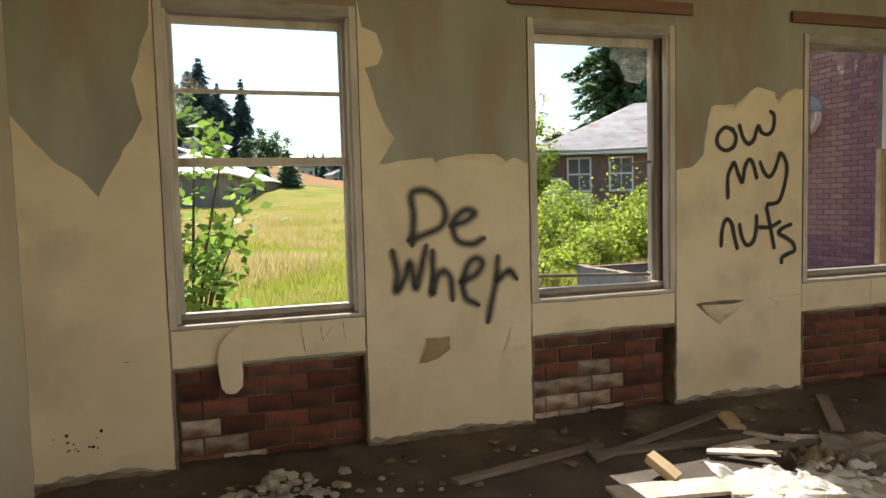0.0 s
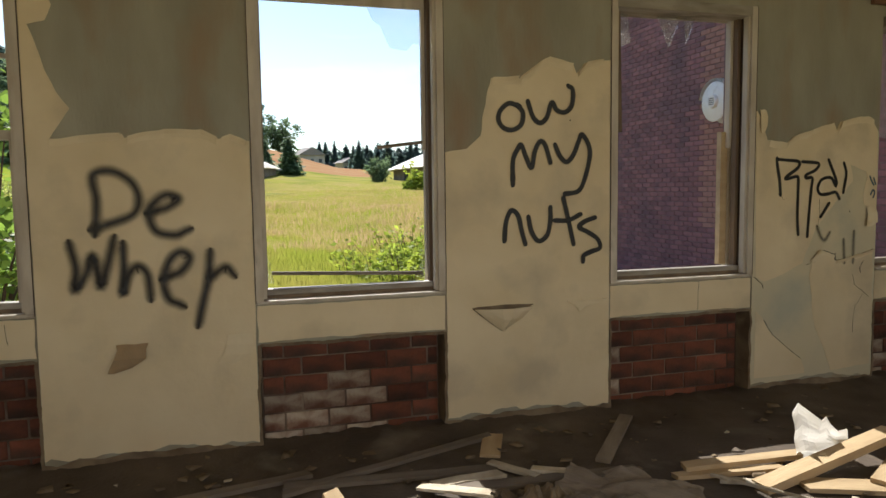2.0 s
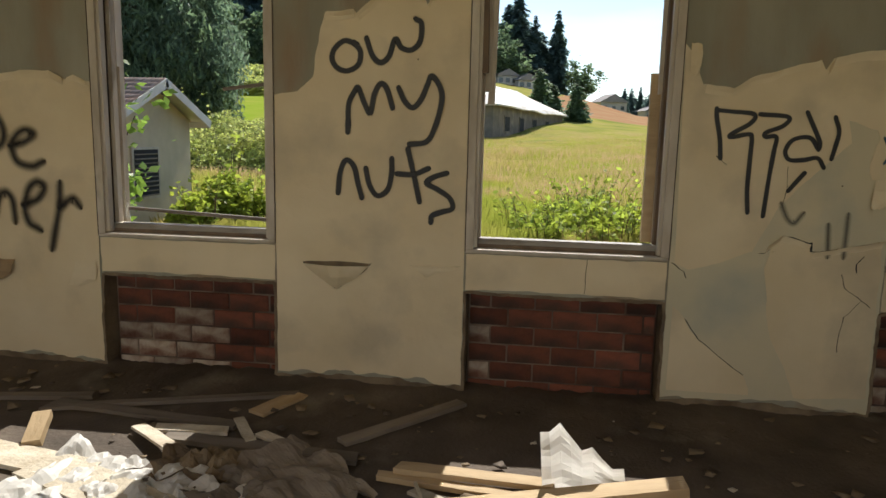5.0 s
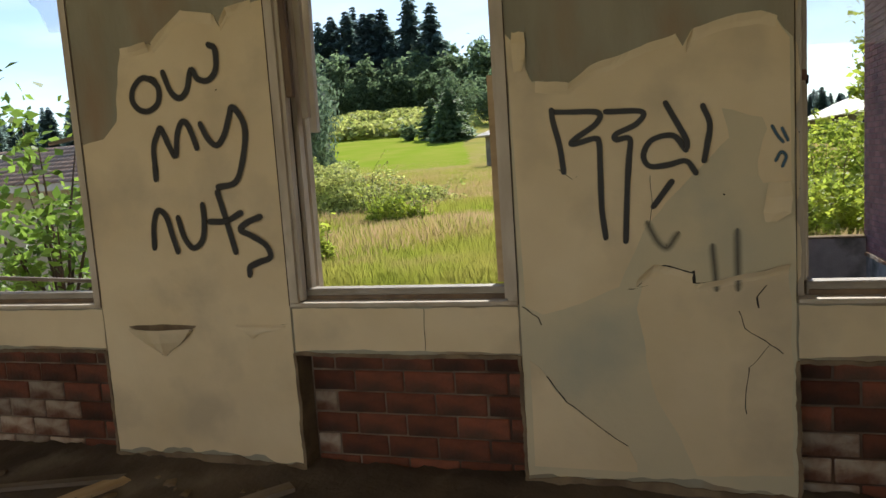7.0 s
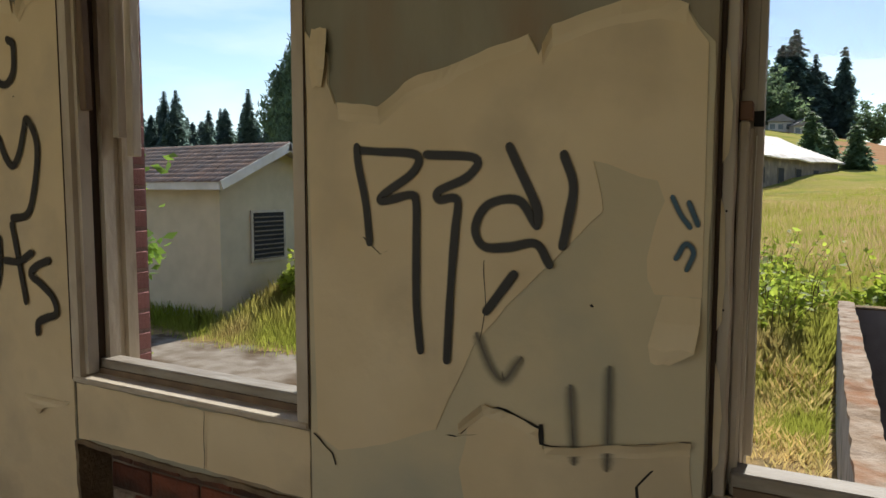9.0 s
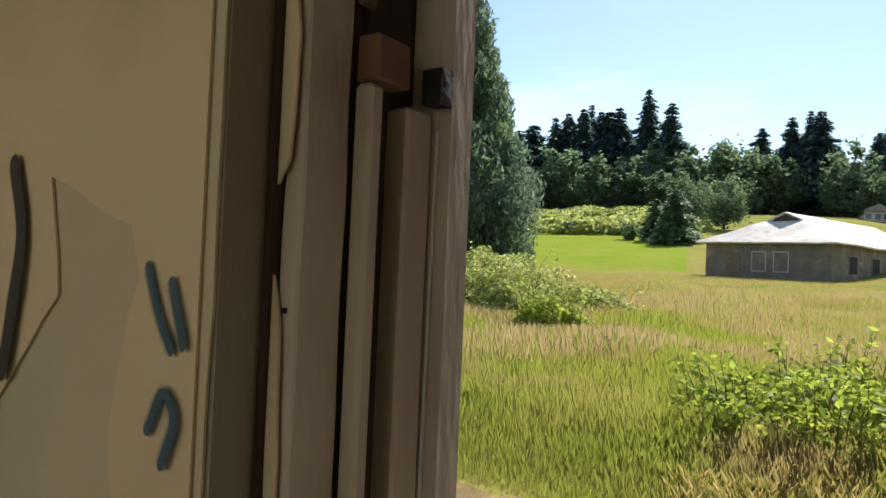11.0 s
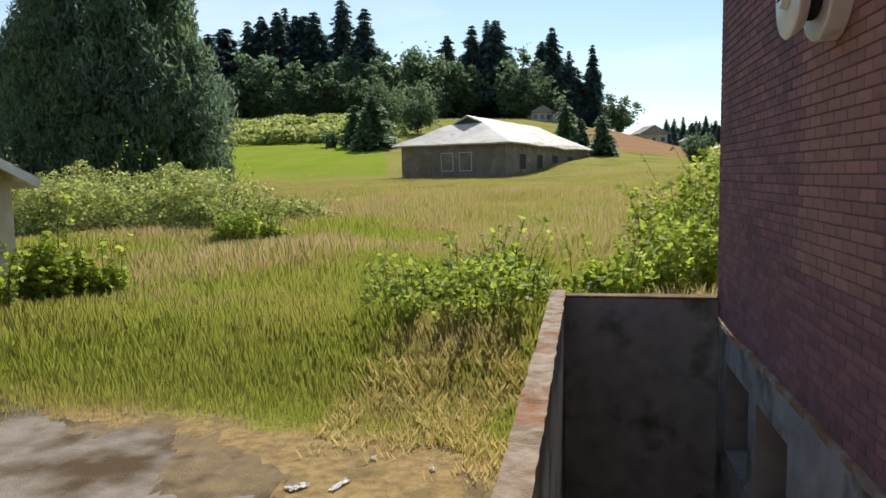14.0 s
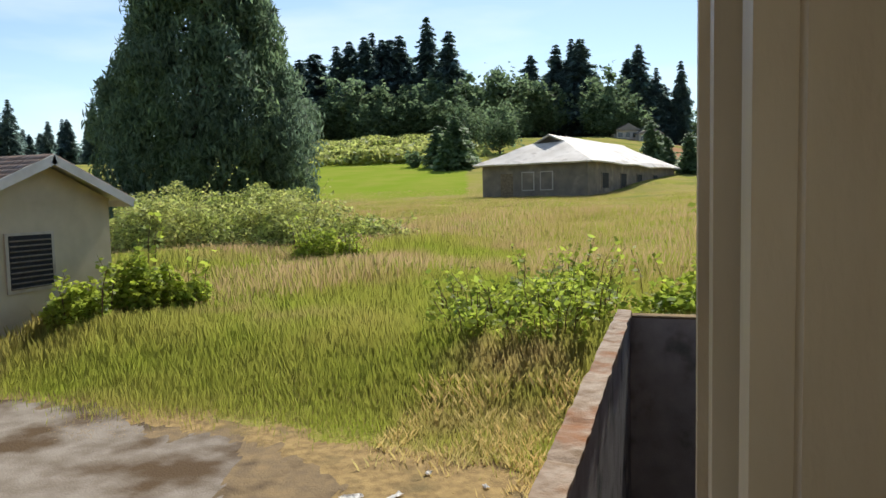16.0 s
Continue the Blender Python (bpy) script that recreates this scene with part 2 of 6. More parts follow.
DUG = material("bare_brown_soil", (0.33, 0.17, 0.09), (0.36, 0.24, 0.13), 0.2, 0.95, bump=0.4, fine=5, spec=0.0)
GRASS = material("grass_blades", (0.225, 0.27, 0.034), (0.30, 0.265, 0.068), 0.35, 0.8, bump=0, vary=0.15, island=True, leafy=0.62, spec=0.05, stain=(0.34, 0.25, 0.11), stain_scale=0.45, stain_from=0.52, soft=0.75)
SEED = material("seeding_grass", (0.40, 0.28, 0.155), (0.36, 0.28, 0.115), 0.6, 0.8, bump=0, vary=0.12, island=True, leafy=0.58, spec=0.05, soft=0.7)
DRY = material("dry_orange_grass", (0.52, 0.37, 0.15), (0.42, 0.36, 0.14), 1.5, 0.8, bump=0, vary=0.2, island=True, leafy=0.55, spec=0.05, soft=0.6)
BRAMBLE = material("bramble_leaves", (0.33, 0.37, 0.05), (0.22, 0.29, 0.045), 3.0, 0.6, bump=0, vary=0.4, island=True, leafy=0.5)
HEDGE = material("pale_bramble", (0.43, 0.43, 0.14), (0.26, 0.31, 0.075), 1.2, 0.6, bump=0, vary=0.55, island=True, leafy=0.4)
LEAF = material("broad_leaves", (0.20, 0.30, 0.05), (0.14, 0.23, 0.04), 2.0, 0.5, bump=0, vary=0.45, island=True, leafy=0.45)
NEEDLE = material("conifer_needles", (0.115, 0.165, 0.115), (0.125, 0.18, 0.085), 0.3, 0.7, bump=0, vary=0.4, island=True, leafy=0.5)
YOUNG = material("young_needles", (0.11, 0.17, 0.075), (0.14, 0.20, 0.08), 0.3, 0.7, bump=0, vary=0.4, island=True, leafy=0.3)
# needle green made paler and bluer: distance haze put into the colour
WOODS = material("hazed_far_needles", (0.14, 0.20, 0.19), (0.155, 0.215, 0.17), 0.05, 0.8, bump=0, vary=0.3, island=True, leafy=0.72)
GROVE = material("far_leaves", (0.105, 0.155, 0.085), (0.125, 0.17, 0.08), 0.1, 0.8, bump=0, vary=0.4, island=True, leafy=0.55)
BARK = material("bark", (0.12, 0.085, 0.06), (0.07, 0.05, 0.04), 10.0, 0.9, bump=0.7)
TWIG = material("bramble_stem", (0.16, 0.09, 0.05), (0.12, 0.10, 0.04), 20.0, 0.8)
SHINGLE = material("mossy_shingles", (0.30, 0.19, 0.13), (0.22, 0.17, 0.14), 2.0, 0.9, bump=0.4, fine=30, vary=0.2, island=True)
ROOFPALE = material("bleached_shingles", (0.66, 0.60, 0.52), (0.52, 0.46, 0.38), 0.8, 0.6, bump=0.3, fine=10, vary=0.12, island=True, stain=(0.36, 0.30, 0.24), stain_scale=1.2)
OLDBRICK = material("old_brown_brick", (0.22, 0.13, 0.10), (0.16, 0.095, 0.08), 3.0, 0.9, bump=0.4, fine=20)
GREYROOF = material("grey_shingles", (0.42, 0.38, 0.35), (0.33, 0.28, 0.25), 1.5, 0.8, bump=0.4, fine=12, stain=(0.30, 0.17, 0.12), stain_scale=1.0)
STUCCO = material("cream_stucco", (0.60, 0.52, 0.36), (0.52, 0.45, 0.31), 3.0, 0.9, bump=0.3)
OLDWALL = material("weathered_wall", (0.23, 0.19, 0.15), (0.15, 0.13, 0.11), 1.2, 0.9, bump=0.3, fine=10, stain=(0.32, 0.27, 0.21), stain_scale=0.8)
FASCIA = material("white_fascia", (0.70, 0.68, 0.62), (0.58, 0.55, 0.48), 4.0, 0.6, bump=0.1)
PANE = material("dark_pane", (0.10, 0.11, 0.11), (0.07, 0.08, 0.08), 3.0, 0.15, bump=0, spec=0.5)
SIDING = material("far_siding", (0.50, 0.44, 0.38), (0.42, 0.38, 0.34), 0.5, 0.8, bump=0)
FARROOF = material("far_roof", (0.28, 0.24, 0.22), (0.22, 0.20, 0.19), 0.5, 0.85, bump=0)
TANKPAINT = material("tank_paint", (0.55, 0.60, 0.65), (0.48, 0.53, 0.58), 0.3, 0.5, bump=0)


# ---- building blocks ----
def part(name, bm, mat, parent=None, label="", smooth=False):
    me = bpy.data.meshes.new(name)
    bm.normal_update()
    bm.to_mesh(me)
    bm.free()
    if smooth:
        me.shade_smooth()
    me.materials.append(mat)
    ob = new(name, me)
    if parent:
        ob.parent = parent
    if label:
        ob["label"] = label
    return ob


def thing(name, label, category, x=0.0, y=0.0, z=0.0, rz=0.0, group="", kind=""):
    ob = new(name)
    ob.empty_display_size = 0.1
    ob.matrix_world = pose(x, y, z, 0, 0, rz)
    return tagged(ob, label, category, group, kind)


def block(bm, x0, x1, y0, y1, z0, z1, turn=None):
    m = Matrix.Translation(((x0 + x1) / 2, (y0 + y1) / 2, (z0 + z1) / 2)) @ (turn or Matrix()) @ Matrix.Diagonal((x1 - x0, y1 - y0, z1 - z0, 1))
    return bmesh.ops.create_cube(bm, size=1.0, matrix=m)["verts"]


def box(x0, x1, y0, y1, z0, z1, bevel=0.0, turn=None):
    bm = bmesh.new()
    block(bm, x0, x1, y0, y1, z0, z1, turn)
    if bevel:
        bmesh.ops.bevel(bm, geom=bm.edges[:], offset=bevel, segments=1, affect="EDGES")
    return bm


def worn(bm, amount, size=6.0):
    for v in bm.verts:
        v.co += noise.noise_vector(v.co * size) * amount
    return bm


def quick(name, verts, faces, mat, parent=None, smooth=False):
    """A mesh from arrays of points and of faces with the same number of corners."""
    me = bpy.data.meshes.new(name)
    k = faces.shape[1]
    me.vertices.add(len(verts))
    me.vertices.foreach_set("co", np.asarray(verts, np.float32).ravel())
    me.loops.add(faces.size)
    me.loops.foreach_set("vertex_index", faces.astype(np.int32).ravel())
    me.polygons.add(len(faces))
    me.polygons.foreach_set("loop_start", np.arange(0, faces.size, k, dtype=np.int32))
    me.update(calc_edges=True)
    me.validate()
    if smooth:
        me.shade_smooth()
    me.materials.append(mat)
    ob = new(name, me)
    if parent:
        ob.parent = parent
    return ob


RNG = np.random.default_rng(7)


def leaves_at(points, size, spread=0.4, flat=0.5, slim=0.55):
    """Small bent leaves, one at each point: four corners each, of random turn."""
    n = len(points)
    d = RNG.normal(size=(n, 3))
    d[:, 2] *= flat
    d /= np.linalg.norm(d, axis=1)[:, None] + 1e-6
    e = np.cross(d, RNG.normal(size=(n, 3)))
    e /= np.linalg.norm(e, axis=1)[:, None] + 1e-6
    up = np.cross(d, e)
    s = size * (1 + spread * RNG.uniform(-1, 1, n))[:, None]
    verts = np.stack((points - d * s, points + e * s * slim - up * s * 0.15, points + d * s, points - e * s * slim - up * s * 0.15), 1).reshape(-1, 3)
    return verts, np.arange(4 * n).reshape(n, 4)


def tube(points, radii, sides=6):
    """A tapered limb along points."""
    verts, faces = [], []
    for i, p in enumerate(points):
        p = Vector(p)
        q = Vector(points[min(i + 1, len(points) - 1)]) - Vector(points[max(i - 1, 0)])
        a = q.orthogonal().normalized()
        b = q.normalized().cross(a)
        for k in range(sides):
            w = 2 * math.pi * k / sides
            verts.append(p + (a * math.cos(w) + b * math.sin(w)) * radii[i])
        if i:
            for k in range(sides):
                k2 = (k + 1) % sides
                faces.append(((i - 1) * sides + k, (i - 1) * sides + k2, i * sides + k2, i * sides + k))
    return verts, faces


def tube_mesh(bm, points, radii, sides=6):
    verts, faces = tube(points, radii, sides)
    made = [bm.verts.new(v) for v in verts]
    for f in faces:
        bm.faces.new([made[i] for i in f])
    bm.faces.new(made[:sides][::-1])
    bm.faces.new(made[-sides:])


# ---- the room ----
CENTRES = (-1.444, 0.492, 2.440, 4.372)      # window centre lines along the wall
HALF = 0.487                                  # half the width of an opening in the plaster
DAY = 0.4225                                  # half the width of the daylight
ROOM_L, ROOM_R, ROOM_B, ROOM_H = -2.555, 5.55, -6.2, 2.95

edges = [ROOM_L] + [c + s * HALF for c in CENTRES for s in (-1, 1)] + [ROOM_R]
bm = bmesh.new()
for a, b in zip(edges[::2], edges[1::2]):
    block(bm, a, b, 0, 0.2, 0, ROOM_H)
for c in CENTRES:
    block(bm, c - HALF, c + HALF, 0.004, 0.2, 0.53, 0.735)
    block(bm, c - HALF, c + HALF, 0.004, 0.2, 2.34, ROOM_H)
    block(bm, c - HALF, c + HALF, 0.165, 0.2, 0, 0.53)
wall = tagged(part("wall_window_side", bm, OLD), "plaster wall with peeling paint between the windows", "wall", kind="structure")
bm = bmesh.new()
outer = [ROOM_L - 3] + [c + s * 0.505 for c in CENTRES for s in (-1, 1)] + [5.88]
for a, b in zip(outer[::2], outer[1::2]):
    block(bm, a, b, 0.203, 0.31, -2.5, 3.6)
for c in CENTRES:
    block(bm, c - 0.505, c + 0.505, 0.203, 0.31, -2.5, 0.70)
    block(bm, c - 0.505, c + 0.505, 0.203, 0.31, 2.36, 3.6)
tagged(part("wall_outer_brick", bm, WINGMORTAR), "outer brick face of the building", "wall", kind="structure")
tagged(part("wall_left", box(ROOM_L - 0.2, ROOM_L, ROOM_B, 0.2, 0, ROOM_H), WALL), "painted plaster end wall", "wall", kind="structure")
tagged(part("wall_right", box(ROOM_R, ROOM_R + 0.2, ROOM_B, 0.2, 0, ROOM_H), WALL), "painted plaster end wall", "wall", kind="structure")
# the unseen far side of the room; its wide openings are added for the fill
bm = bmesh.new()
block(bm, ROOM_L, ROOM_R, ROOM_B - 0.2, ROOM_B, 0, 0.75)
block(bm, ROOM_L, ROOM_R, ROOM_B - 0.2, ROOM_B, 2.75, ROOM_H)
for x in (ROOM_L, -0.05, 2.6, 5.25):
    block(bm, x, x + 0.3, ROOM_B - 0.2, ROOM_B, 0.75, 2.75)
tagged(part("wall_back", bm, WALL), "unseen painted back wall with openings added for the fill lamps", "wall", kind="structure")
tagged(part("ceiling", box(ROOM_L, ROOM_R, ROOM_B, 0.2, ROOM_H, ROOM_H + 0.2), CEIL), "pale plaster ceiling", "ceiling", kind="structure")
bm = bmesh.new()
bmesh.ops.create_grid(bm, x_segments=60, y_segments=45, size=0.5, matrix=Matrix.Translation(((ROOM_L + ROOM_R) / 2, (ROOM_B + 0.165) / 2, 0)) @ Matrix.Diagonal((ROOM_R - ROOM_L, 0.165 - ROOM_B, 1, 1)))
for v in bm.verts:
    v.co.z = 0.008 * noise.noise(v.co * 3.0)
bmesh.ops.solidify(bm, geom=bm.faces[:], thickness=0.15)
floor = tagged(part("floor", bm, FLOOR), "dark dirty floor under debris", "floor", kind="structure")


# ---- windows ----
def ragged(points, closed, amount, step=0.03, seed=0.0):
    """The outline through the points with small bites and steps."""
    out = []
    ring = list(points) + ([points[0]] if closed else [])
    for (xa, za), (xb, zb) in zip(ring[:-1], ring[1:]):
        n = max(1, int(math.hypot(xb - xa, zb - za) / step))
        for k in range(n):
            t = k / n
            v = noise.noise_vector(Vector((xa + (xb - xa) * t + seed, zb * t + za * (1 - t), seed)) * 14.0)
            w = amount if 0 < k else amount * 0.3
            out.append((xa + (xb - xa) * t + v.x * w, za + (zb - za) * t + v.z * w))
    if not closed:
        out.append(points[-1])
    return out


def stripped_jamb(w):
    """A jamb seen from close by: a deep split beside the plaster, a flaking casing, a bead, the empty sash channel and the outer stop."""
    # gap pieces carry their shade in the dark colour
    part("window_frame", box(-0.486, -0.462, 0.09, 0.20, 0.735, 2.34), GAP, w, "wood behind the jamb, coloured dark like a shaded gap")
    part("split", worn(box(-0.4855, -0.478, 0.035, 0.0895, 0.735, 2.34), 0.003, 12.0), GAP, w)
    bm = box(-0.4775, -0.457, 0.044, 0.089, 0.735, 2.33, 0.002)
    bmesh.ops.subdivide_edges(bm, edges=[e for e in bm.edges if e.calc_length() > 1], cuts=60)
    part("casing", worn(bm, 0.003, 11.0), TRIM, w, "flaking painted casing board")
    # scabs of paint that still cling to the casing
    for z0, z1, wide in ((0.80, 1.02, 0.016), (1.08, 1.34, 0.013), (1.40, 1.62, 0.017), (1.70, 2.05, 0.014)):
        shape = ragged([(-0.479, z0), (-0.479, z1), (-0.479 + wide * 0.6, z1 - 0.03), (-0.479 + wide, (z0 + z1) / 2), (-0.479 + wide * 0.7, z0 + 0.02)], True, 0.003, 0.012, seed=z0)
        bm = bmesh.new()
        f = bm.faces.new([bm.verts.new((x, 0.0415, z)) for x, z in shape])
        r = bmesh.ops.extrude_face_region(bm, geom=[f])
        bmesh.ops.translate(bm, verts=[v for v in r["geom"] if isinstance(v, bmesh.types.BMVert)], vec=(0, -0.0025, 0))
        bmesh.ops.recalc_face_normals(bm, faces=bm.faces[:])
        bmesh.ops.triangulate(bm, faces=[q for q in bm.faces if len(q.verts) > 4])
        part("paint_scab", bm, FLAP, w)
    part("bead", worn(box(-0.4565, -0.438, 0.0895, 0.107, 0.76, 1.485, 0.004), 0.0015, 9.0), TRIM, w)
    part("broken_bead", worn(box(-0.4565, -0.450, 0.0895, 0.107, 1.545, 2.30, 0.002), 0.002, 9.0), TRIMDARK, w)
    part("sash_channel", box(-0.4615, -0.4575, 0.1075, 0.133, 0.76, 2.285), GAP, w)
    part("sash_block", worn(box(-0.457, -0.434, 0.092, 0.133, 1.487, 1.522, 0.002), 0.002, 20.0), BOARD, w, "reddish-brown sash block")
    part("parting_strip", worn(box(-0.4615, -0.436, 0.1335, 0.168, 0.76, 1.475, 0.003), 0.0015, 9.0), TRIM, w)
    part("outer_stop", worn(box(-0.4615, -0.431, 0.1685, 0.1985, 0.76, 2.30, 0.002), 0.0015, 9.0), TRIM, w)
    for z in (0.93, 1.12, 1.31, 1.44):
        part("nail_hole", box(-0.4695, -0.4665, 0.0405, 0.0436, z, z + 0.004), DARK, w)


def window(index, c):
    w = tagged(thing("window_%d" % index, "worn white wooden window frame without panes", "window", c, 0.0, 0.0), kind="structure")
    for s in (-1, 1):
        if index == 4 and s < 0:
            stripped_jamb(w)
            continue
        bm = bmesh.new()
        a, b = sorted((s * HALF, s * 0.448))
        block(bm, a, b, -0.006, 0.20, 0.735, 2.34)
        part("window_frame", worn(bm, 0.002), TRIM, w)
        a, b = sorted((s * 0.448, s * 0.432))
        part("stop", worn(box(a, b, 0.012, 0.050, 0.76, 2.30), 0.002), TRIM, w)
        a, b = sorted((s * 0.448, s * DAY))
        part("parting_strip", worn(box(a, b, 0.085, 0.125, 0.76, 2.30), 0.002), TRIMDARK if index in (2, 3) and s > 0 else TRIM, w)
        a, b = sorted((s * 0.448, s * (DAY + 0.004)))
        part("outer_stop", worn(box(a, b, 0.160, 0.20, 0.76, 2.30), 0.002), TRIM, w)
        # dark strip colours in the shade of the sash channel
        a, b = sorted((s * 0.4485, s * 0.4450))
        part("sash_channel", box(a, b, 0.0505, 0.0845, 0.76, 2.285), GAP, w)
        # thin dark strip drawn as the shadow between casing and plaster
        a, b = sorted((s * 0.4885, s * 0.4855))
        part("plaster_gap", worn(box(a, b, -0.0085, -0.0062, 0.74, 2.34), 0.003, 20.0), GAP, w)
    # the head's shadow is put into its colour with the grey rail material
    part("window_head", worn(box(-0.448, 0.448, -0.006, 0.2, 2.285, 2.34), 0.002), GREYRAIL, w)
    part("window_sill", worn(box(-HALF + 0.002, HALF - 0.002, -0.012, 0.058, 0.735, 0.752, 0.004), 0.003, 14.0), TRIM, w, "chipped white window sill")
    bm = box(-0.448, 0.448, 0.060, 0.125, 0.752, 0.800, 0.004)
    part("bottom_rail", worn(bm, 0.002), GREYRAIL, w)
    bm = box(-0.50, 0.50, 0.125, 0.345, 0.715, 0.765, 0.004)
    for v in bm.verts:
        v.co.z -= max(0.0, v.co.y - 0.125) * 0.25
    part("outer_sill", bm, TRIM, w)
    part("inner_seam", worn(box(-0.44, 0.44, 0.052, 0.0595, 0.752, 0.772), 0.001), TRIMDARK, w)
    return w


def shard(parent, pts, y):
    bm = bmesh.new()
    vs = [bm.verts.new((x, y, z)) for x, z in pts]
    f = bm.faces.new(vs)
    r = bmesh.ops.extrude_face_region(bm, geom=[f])
    bmesh.ops.translate(bm, verts=[v for v in r["geom"] if isinstance(v, bmesh.types.BMVert)], vec=(0, 0.003, 0))
    bmesh.ops.recalc_face_normals(bm, faces=bm.faces[:])
    ob = part("pane", bm, GLASS, parent, "broken dusty glass shard")
    ob.visible_shadow = False
    return ob


wins = [window(i + 1, c) for i, c in enumerate(CENTRES)]
w1, w2, w3, w4 = wins
# first window: both sashes still hang, without glass
for s in (-1, 1):
    a, b = sorted((s * 0.447, s * 0.412))
    part("lower_stile", worn(box(a, b, 0.052, 0.084, 0.80, 1.575), 0.001), TRIM, w1)
    part("upper_stile", worn(box(a, b, 0.126, 0.158, 1.535, 2.285), 0.001), TRIM, w1)
part("meeting_rail", worn(box(-0.447, 0.447, 0.0535, 0.0825, 1.535, 1.575), 0.001), TRIM, w1)
part("upper_meeting_rail", worn(box(-0.447, 0.447, 0.1275, 0.1565, 1.535, 1.570), 0.001), TRIM, w1)
part("muntin", worn(box(-0.412, 0.412, 0.128, 0.155, 1.905, 1.925), 0.001), TRIM, w1)
part("upper_rail", worn(box(-0.412, 0.412, 0.128, 0.155, 2.245, 2.285), 0.001), TRIM, w1)
shard(w1, ((-0.412, 1.90), (-0.36, 1.85), (-0.412, 1.79)), 0.14)
shard(w1, ((-0.412, 2.05), (-0.25, 1.925), (-0.412, 1.925)), 0.14)
# second window: sashes gone, a piece of glass at the top, a fallen bar on the sill
for s in (-1, 1):
    a, b = sorted((s * 0.447, s * 0.405 if s > 0 else s * 0.42))
    part("upper_stile", worn(box(a, b, 0.126, 0.158, 1.50 if s > 0 else 1.62, 2.285), 0.002), TRIM, w2)
part("upper_rail", worn(box(-0.42, 0.405, 0.128, 0.155, 2.235, 2.285), 0.002), TRIM, w2)
shard(w2, ((0.405, 2.235), (0.12, 2.235), (0.15, 2.17), (0.19, 2.14), (0.24, 2.03), (0.33, 2.02), (0.37, 2.06), (0.405, 2.05)), 0.14)
part("fallen_muntin", box(-0.40, 0.40, 0.135, 0.160, 0.845, 0.863, 0.002, Matrix.Rotation(radians(2.4), 4, "Y")), GREYWOOD, w2, "fallen glazing bar leaning in the frame")
part("broken_rail", box(0.16, 0.44, 0.128, 0.146, 1.52, 1.538, 0.002, Matrix.Rotation(radians(-7), 4, "Y")), GREYWOOD, w2, "snapped meeting rail end")
shard(w2, ((-0.42, 0.82), (-0.39, 0.82), (-0.405, 0.90), (-0.42, 0.98)), 0.1405)
shard(w2, ((0.405, 0.82), (0.36, 0.82), (0.395, 0.90), (0.405, 1.0)), 0.1405)
# third window: torn jamb wood, glass teeth under the head
shard(w3, ((-0.42, 2.285), (-0.30, 2.285), (-0.28, 2.13), (-0.42, 2.05)), 0.14)
shard(w3, ((-0.10, 2.285), (0.06, 2.285), (-0.02, 2.11)), 0.14)
shard(w3, ((0.08, 2.285), (0.16, 2.285), (0.10, 2.14)), 0.141)
part("upper_stile", worn(box(-0.447, -0.395, 0.126, 0.156, 1.52, 2.285), 0.003), TRIM, w3)
part("loose_strip", worn(box(-0.405, -0.372, 0.165, 0.20, 1.46, 2.26, 0.003, Matrix.Rotation(radians(1.0), 4, "Y")), 0.003), TRIM, w3, "split strip of jamb wood hanging loose")
part("loose_strip", worn(box(-0.438, -0.408, 0.02, 0.045, 1.60, 2.27, 0.003, Matrix.Rotation(radians(-1.2), 4, "Y")), 0.003), TRIMDARK, w3, "split strip of jamb wood hanging loose")
part("upper_stile", worn(box(0.405, 0.447, 0.128, 0.158, 1.52, 2.285), 0.003), TRIM, w3)
part("jamb_wood", worn(box(0.375, 0.4225, 0.160, 0.199, 0.80, 1.62), 0.002), RAW, w3, "bare yellowish jamb board")
# fourth window: outer insect screen over the upper half, torn along its lower edge
for s in (-1, 1):
    a, b = sorted((s * (0.447 if s > 0 else 0.4305), s * 0.418))
    part("screen_frame", worn(box(a, b, 0.168, 0.199, 0.80, 2.285), 0.002), TRIM, w4)
part("upper_stile", worn(box(0.428, 0.447, 0.126, 0.156, 1.53, 2.285), 0.002), TRIM, w4)
part("catch", worn(box(-0.436, -0.4185, 0.150, 0.167, 1.478, 1.508), 0.0025, 60.0), DARK, w4, "dark metal sash catch")
part("cord", worn(box(-0.4345, -0.4325, 0.1655, 0.1675, 0.80, 1.46, 0, Matrix.Rotation(radians(0.6), 4, "Y")), 0.002), SHEET, w4, "white sash cord")


